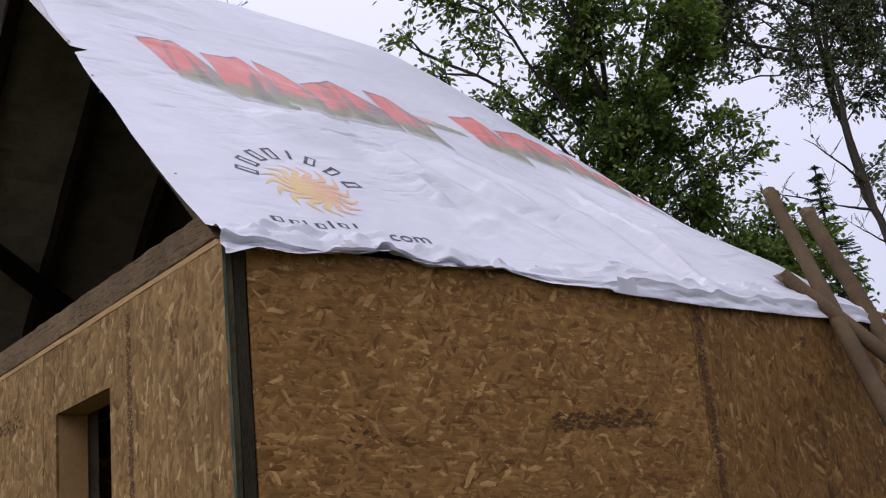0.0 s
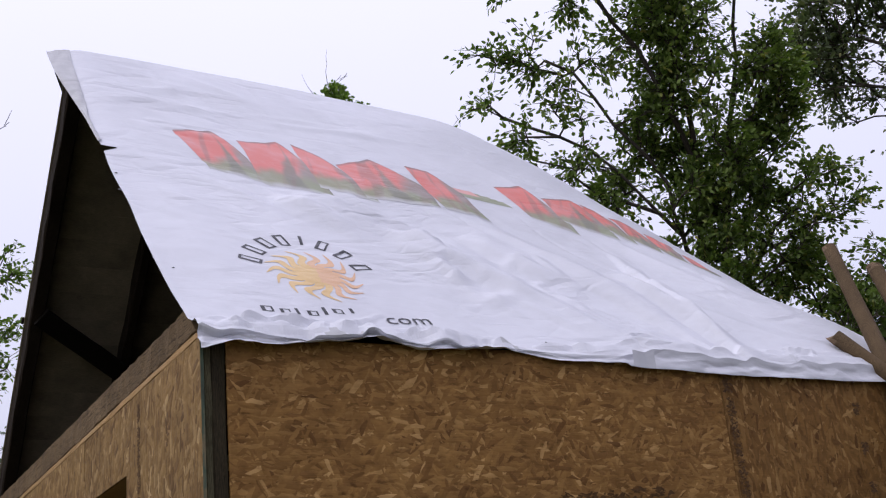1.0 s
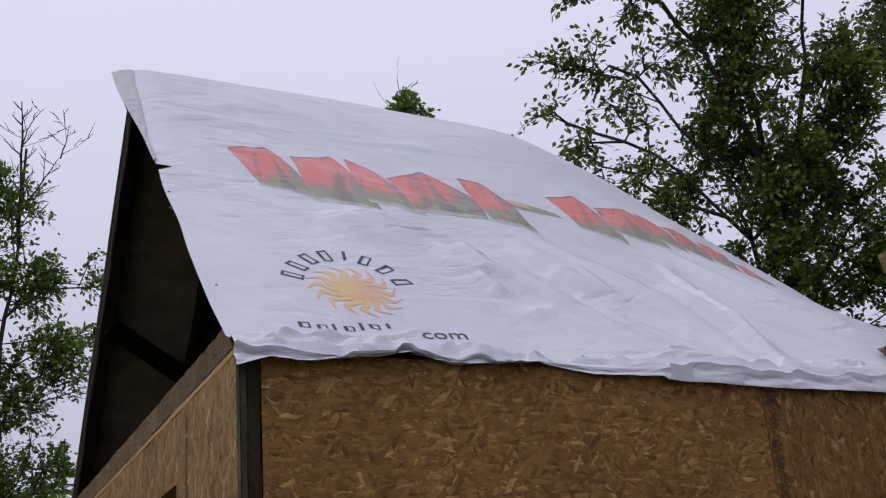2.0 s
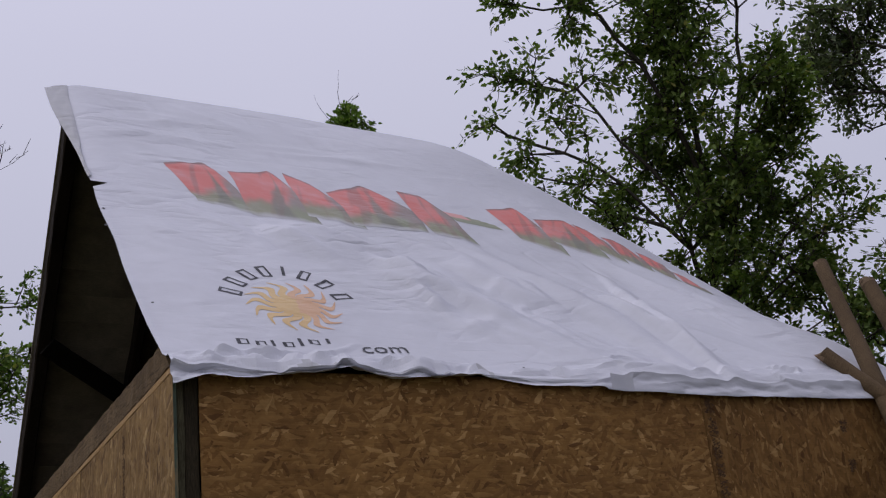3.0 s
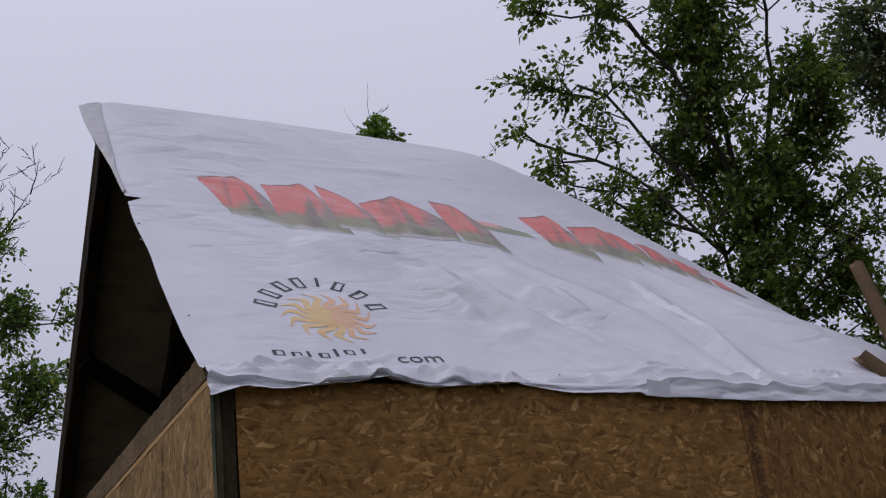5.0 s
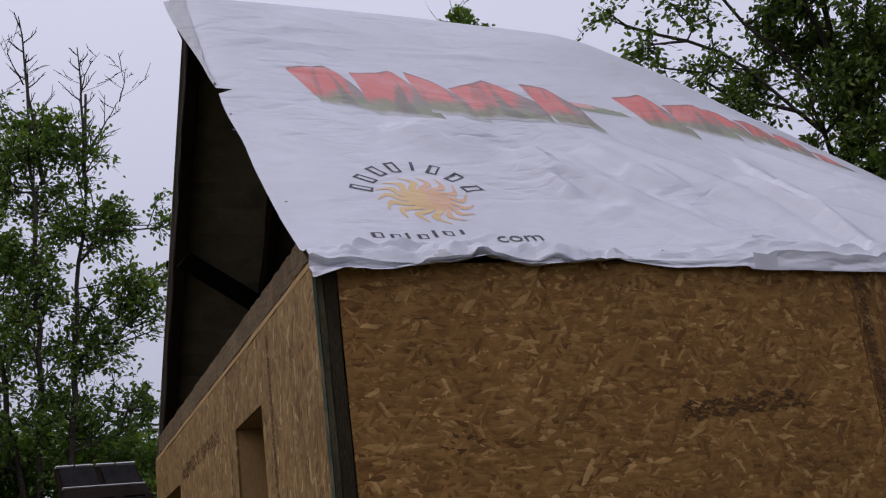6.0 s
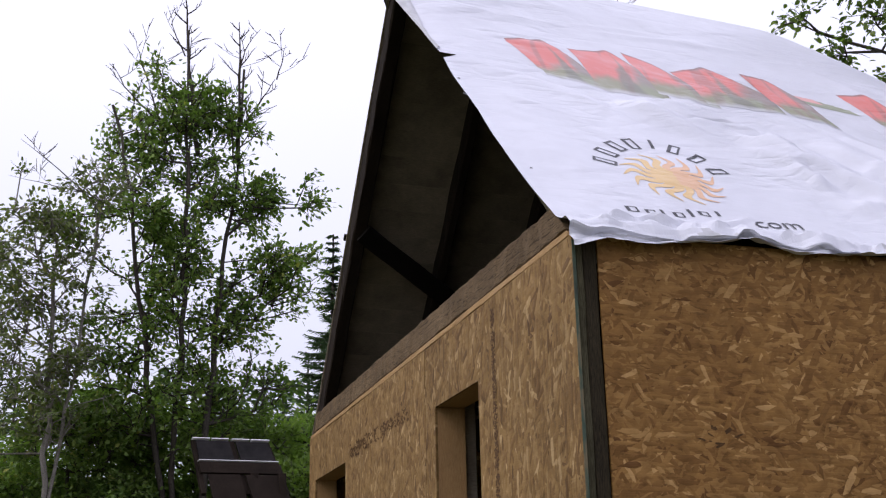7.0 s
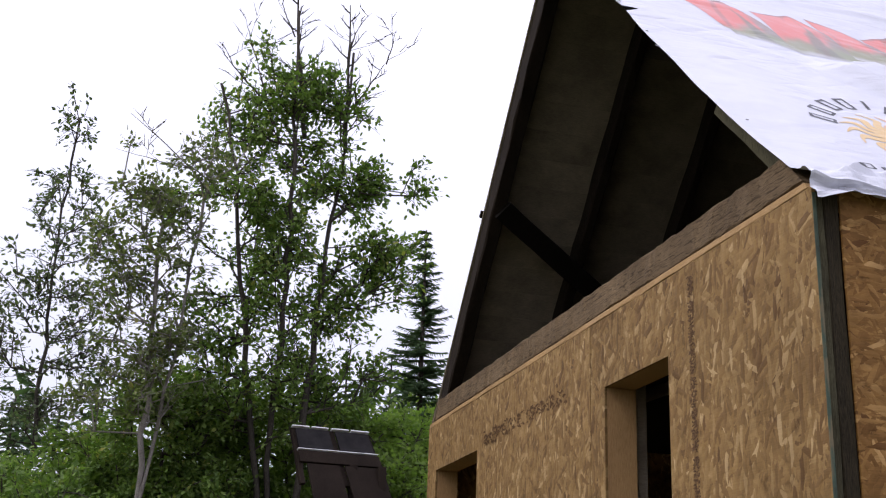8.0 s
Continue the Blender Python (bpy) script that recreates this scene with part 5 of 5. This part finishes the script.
grow_tree("deadtop_tree", "leafy tree with grey dead tops and several trunks", (-0.55, 8.95, 0.0),
          [[(-0.65, 8.95, 0), (-0.7, 8.8, 2.7), (-0.7, 8.6, 4.0), (-0.7, 8.4, 5.4), (-0.75, 8.4, 7.0), (-0.85, 8.4, 8.3)], [(-0.5, 8.9, 0), (-0.4, 8.7, 2.7), (-0.35, 8.6, 4.4), (-0.2, 8.5, 6.2), (-0.1, 8.5, 7.9)], [(-0.6, 8.9, 1.5), (-1.0, 8.7, 4.0), (-1.3, 8.5, 6.0), (-1.6, 8.4, 7.3)]],
          [((-0.92, 8.5, 7.35), 0.30), ((-0.60, 8.5, 7.15), 0.36), ((-0.2, 8.5, 6.75), 0.34), ((0.35, 8.5, 6.1), 0.36), ((0.45, 8.6, 5.1), 0.34), ((-1.05, 8.6, 6.8), 0.5), ((-0.7, 8.5, 7.0), 0.45), ((-1.2, 8.7, 6.4), 0.42), ((-1.3, 8.7, 5.8), 0.42), ((-0.8, 8.6, 5.9), 0.55), ((-0.4, 8.6, 6.2), 0.45), ((0.15, 8.6, 5.9), 0.42), ((0.4, 8.6, 5.5), 0.40), ((-0.5, 8.7, 5.3), 0.5), ((-1.0, 8.7, 5.0), 0.5), ((-0.2, 8.8, 4.6), 0.45), ((-0.7, 8.8, 4.4), 0.5), ((-1.3, 8.8, 4.5), 0.45), ((-1.75, 8.6, 5.6), 0.30), ((0.0, 8.7, 5.1), 0.45), ((-0.6, 8.8, 3.7), 0.55), ((0.0, 8.9, 3.9), 0.5), ((-1.1, 8.9, 3.8), 0.5)],
          BARK, LEAF_ASH, 31, 720, 32, 0.046, 0.22, 0.034, gap=-0.13,
          dead=[((-0.62, 8.5, 6.5), (-0.84, 8.5, 8.55), 0.030, 16), ((-0.17, 8.5, 6.4), (-0.21, 8.5, 8.2), 0.028, 15), ((-0.16, 8.5, 6.85), (0.22, 8.5, 7.53), 0.016, 5), ((0.22, 8.5, 7.53), (0.33, 8.5, 7.98), 0.010, 5), ((-0.20, 8.5, 7.5), (0.03, 8.5, 8.15), 0.011, 5),
                ((-0.95, 8.5, 6.6), (-1.19, 8.5, 7.35), 0.016, 5), ((-1.19, 8.5, 7.35), (-1.37, 8.5, 7.88), 0.010, 5), ((-1.04, 8.5, 6.85), (-1.60, 8.5, 7.50), 0.014, 7), ((-0.80, 8.5, 7.7), (-1.02, 8.5, 8.3), 0.010, 4)])
grow_tree("willow_tree", "slender olive-leaved tree with thin pale stem", (-2.0, 8.3, 0.0), [[(-2.0, 8.3, 0), (-1.95, 8.2, 2.6), (-1.95, 8.1, 4.0), (-2.0, 8.0, 5.2), (-2.2, 7.9, 5.9)], [(-2.0, 8.25, 1.8), (-1.7, 8.1, 4.2), (-1.6, 8.0, 5.8)]],
          [((-2.2, 7.9, 5.6), 0.38), ((-1.9, 8.0, 5.2), 0.42), ((-2.3, 8.0, 5.0), 0.4), ((-1.9, 8.1, 4.6), 0.42), ((-2.35, 8.1, 4.3), 0.4), ((-1.9, 8.1, 4.0), 0.4), ((-1.65, 8.1, 3.8), 0.4), ((-1.65, 7.9, 5.8), 0.35), ((-2.2, 8.2, 3.5), 0.5)],
          BARK_PALE, LEAF_OLIVE, 32, 220, 26, 0.044, 0.22, 0.024, gap=-0.18, dead=[((-1.55, 8.0, 5.55), (-2.42, 8.0, 6.30), 0.012, 7), ((-1.9, 8.0, 5.8), (-2.5, 8.0, 5.9), 0.007, 4)])
grow_tree("birch_tree", "slim young birch with open crown", (-3.3, 12.0, 0.0), [[(-3.3, 12.0, 0), (-3.2, 11.8, 2.9), (-3.2, 11.6, 4.7), (-3.2, 11.4, 6.4), (-3.1, 11.2, 7.8)]],
          [((-3.15, 11.3, 7.75), 0.20), ((-3.3, 11.6, 3.8), 0.4), ((-2.7, 11.7, 4.5), 0.4), ((-3.15, 11.2, 7.3), 0.28), ((-3.1, 11.3, 6.8), 0.38), ((-3.25, 11.4, 6.4), 0.42), ((-2.9, 11.4, 6.1), 0.42), ((-3.3, 11.5, 5.7), 0.45), ((-3.2, 11.6, 5.1), 0.5), ((-3.6, 11.5, 5.3), 0.4), ((-2.75, 11.6, 5.3), 0.4), ((-2.9, 11.7, 4.7), 0.45), ((-3.7, 11.6, 4.8), 0.45), ((-3.2, 11.8, 4.2), 0.5)],
          BARK, LEAF_BIRCH, 33, 220, 16, 0.052, 0.22, 0.024, gap=-0.25)
grow_tree("birch_tree", "slim young birch with open crown", (-4.5, 12.2, 0.0), [[(-4.5, 12.2, 0), (-4.4, 12.0, 3.5), (-4.3, 11.9, 5.8)]],
          [((-4.3, 11.9, 5.3), 0.4), ((-4.4, 12.0, 4.8), 0.5), ((-4.1, 12.0, 4.3), 0.5), ((-4.6, 12.0, 4.0), 0.5)], BARK_PALE, LEAF_BIRCH, 34, 60, 12, 0.048, 0.28, 0.020)
spruce("spruce_tree", "narrow spruce standing apart against the sky", (1.85, 13.0, 0.0), 7.25, 1.25, 22, 0.15, 1.15, "", 0.14)

for k, (x, y, h) in enumerate(((-2.67, 16.0, 5.45), (-2.30, 16.3, 5.35), (-3.2, 16.0, 5.0), (1.29, 16.0, 5.85), (1.70, 16.4, 5.7), (2.05, 16.0, 6.0), (-3.9, 16.2, 4.85), (0.85, 16.6, 5.5), (-1.7, 16.8, 5.2), (-0.6, 17.0, 5.5))):
    spruce("young_spruce", "small distant spruce behind the undergrowth", (x, y, 0.0), h, 0.85, 120 + k, 0.2, 0.75, "young spruces", 0.15)

SHRUBS = [(-3.0, 8.6, 2.8, 0.8), (-2.4, 9.0, 3.2, 0.9), (-1.7, 8.9, 3.8, 0.8), (-1.2, 9.4, 3.9, 0.8), (0.3, 9.4, 3.8, 0.7), (0.9, 9.8, 3.9, 0.8), (-0.4, 9.6, 4.1, 0.9), (1.5, 10.6, 4.0, 0.9), (-2.6, 8.0, 2.6, 0.7), (-1.6, 9.3, 4.0, 0.75), (-0.9, 9.9, 3.9, 0.9), (0.1, 10.1, 3.9, 0.9), (-2.2, 9.9, 3.5, 0.9), (-3.2, 10.2, 3.1, 0.9), (0.6, 8.9, 3.2, 0.7)]
for k, (x, y, h, r) in enumerate(SHRUBS):
    # bushes left of x = -1.4 get darker leaves: dimness put into the colour
    grow_tree("alder_bush", "dense mid-green alder bush", (x, y, 0), [[(x, y, 0), (x + 0.1, y, h * 0.5), (x - 0.05, y + 0.05, h * 0.85)], [(x + 0.1, y, 0), (x + 0.4 * r, y, h * 0.7)], [(x - 0.1, y, 0), (x - 0.4 * r, y, h * 0.7)]],
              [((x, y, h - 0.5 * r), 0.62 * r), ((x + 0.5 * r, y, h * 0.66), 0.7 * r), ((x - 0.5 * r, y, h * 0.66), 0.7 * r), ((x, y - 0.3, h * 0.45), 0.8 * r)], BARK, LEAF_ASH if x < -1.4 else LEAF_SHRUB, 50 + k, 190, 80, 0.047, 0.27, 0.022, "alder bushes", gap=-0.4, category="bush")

for k, (x, y, h) in enumerate(((-3.45, 7.9, 2.75), (-3.75, 9.2, 3.0), (-4.4, 9.6, 3.1), (-4.1, 8.4, 2.8))):
    spruce("young_spruce", "small dense dark spruce in the undergrowth", (x, y, 0.0), h, 1.0, 150 + k, 0.03, 1.3, "young spruces", 0.2)

# unseen maple copies, added at the right to take sky light off that end
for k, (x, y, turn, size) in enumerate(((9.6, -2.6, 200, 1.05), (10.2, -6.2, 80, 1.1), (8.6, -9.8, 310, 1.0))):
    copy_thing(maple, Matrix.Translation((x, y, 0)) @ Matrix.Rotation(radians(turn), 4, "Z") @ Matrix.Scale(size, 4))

# distant woods: many small pointed and rounded crowns as one mass
rng = random.Random(77)
verts, faces = [], []
for k in range(150):
    a, d = radians(rng.uniform(-30, 75)), rng.uniform(19, 32)
    cx, cy = -1.5 + d * math.sin(a), -3.5 + d * math.cos(a)
    h = rng.uniform(0.17, 0.255) * d + 0.6
    r = rng.uniform(0.6, 1.1)
    for i in range(260):
        t = rng.random() ** 0.7
        b = rng.uniform(0, 2 * math.pi)
        w = r * (1 - t) ** 0.8 * rng.uniform(0.4, 1.1)
        p = Vector((cx + w * math.cos(b), cy + w * math.sin(b), h * (0.2 + 0.8 * t)))
        s = rng.uniform(0.06, 0.16)
        d1 = Vector((math.cos(b), math.sin(b), rng.uniform(-0.7, 0.1))).normalized() * s * 1.8
        d2 = Vector((-math.sin(b), math.cos(b), rng.uniform(-0.6, 0.6))).normalized() * s * 0.6
        q = len(verts)
        verts.extend([tuple(p - d2), tuple(p + d2), tuple(p + d1 + d2 * 0.3), tuple(p + d1 - d2 * 0.3)])
        faces.append((q, q + 1, q + 2, q + 3))
tagged(mesh_part("far_woods", verts, faces, NEEDLE), "distant dark mixed woods round the clearing", "woods", kind="stuff")


# ---- tilted panel rack among the trees ----
rack = thing("panel_rack", "dark tilted panel on a timber rack with white rims", "panel rack", (-0.2, 8.1, 0.0))
TILT = Matrix.Translation((0.0, 0, 3.32)) @ Matrix.Rotation(radians(-1.5), 4, "Y") @ Matrix.Rotation(radians(14), 4, "Z") @ Matrix.Rotation(radians(-24), 4, "X")


def slab(x0, x1, z0, z1, y0, y1):
    """A board in the rack's tilted plane, flaring out downwards."""
    bm = bmesh.new()
    made = box(bm, (x0, y0, z0), (x1, y1, z1), None, 0.003)
    for v in bm.verts:
        v.co.x = 1.08 * v.co.x * (1 - 0.22 * v.co.z) - 0.13 * v.co.z
        v.co = TILT @ v.co
    return bm


for x0, x1 in ((-0.345, -0.03), (0.03, 0.345)):
    part("panel", slab(x0, x1, -0.24, -0.02, -0.02, 0.0), PANEL_DARK, rack)
for x0, x1 in ((-0.375, -0.21), (-0.19, -0.03), (0.0, 0.17), (0.19, 0.37)):
    part("rim", slab(x0, x1, -0.008, 0.003, -0.035, 0.012), PANEL_RIM, rack, "plain white rim along the panel")
part("rim", slab(-0.36, 0.37, -0.258, -0.250, -0.04, 0.0), PANEL_RIM, rack, "plain white rim along the panel")
part("rack_rail", slab(-0.36, 0.37, -0.39, -0.266, -0.03, 0.0), PANEL_WOOD, rack, "dark red-brown timber rail")
for x0, x1 in ((-0.375, -0.335), (-0.03, 0.03), (0.335, 0.375)):
    part("rack_rail", slab(x0, x1, -0.60, -0.005, 0.003, 0.05), PANEL_WOOD, rack, "dark timber upright")
part("rack_rail", slab(-0.30, -0.02, -0.95, -0.40, -0.02, 0.0), PANEL_WOOD, rack, "weathered grey-brown board")
part("rack_rail", slab(0.02, 0.34, -0.95, -0.41, -0.035, -0.015), PANEL_WOOD, rack, "weathered grey-brown board")
for x, lean in ((-0.10, 0.10), (0.22, 0.0), (0.50, 0.06)):
    timber("leg", (x + lean, -0.45, -0.05), (x, -0.12, 2.98), 0.08, 0.07, PANEL_WOOD, rack, (0, 1, 0), 0.003, "", 8, int(x * 100))
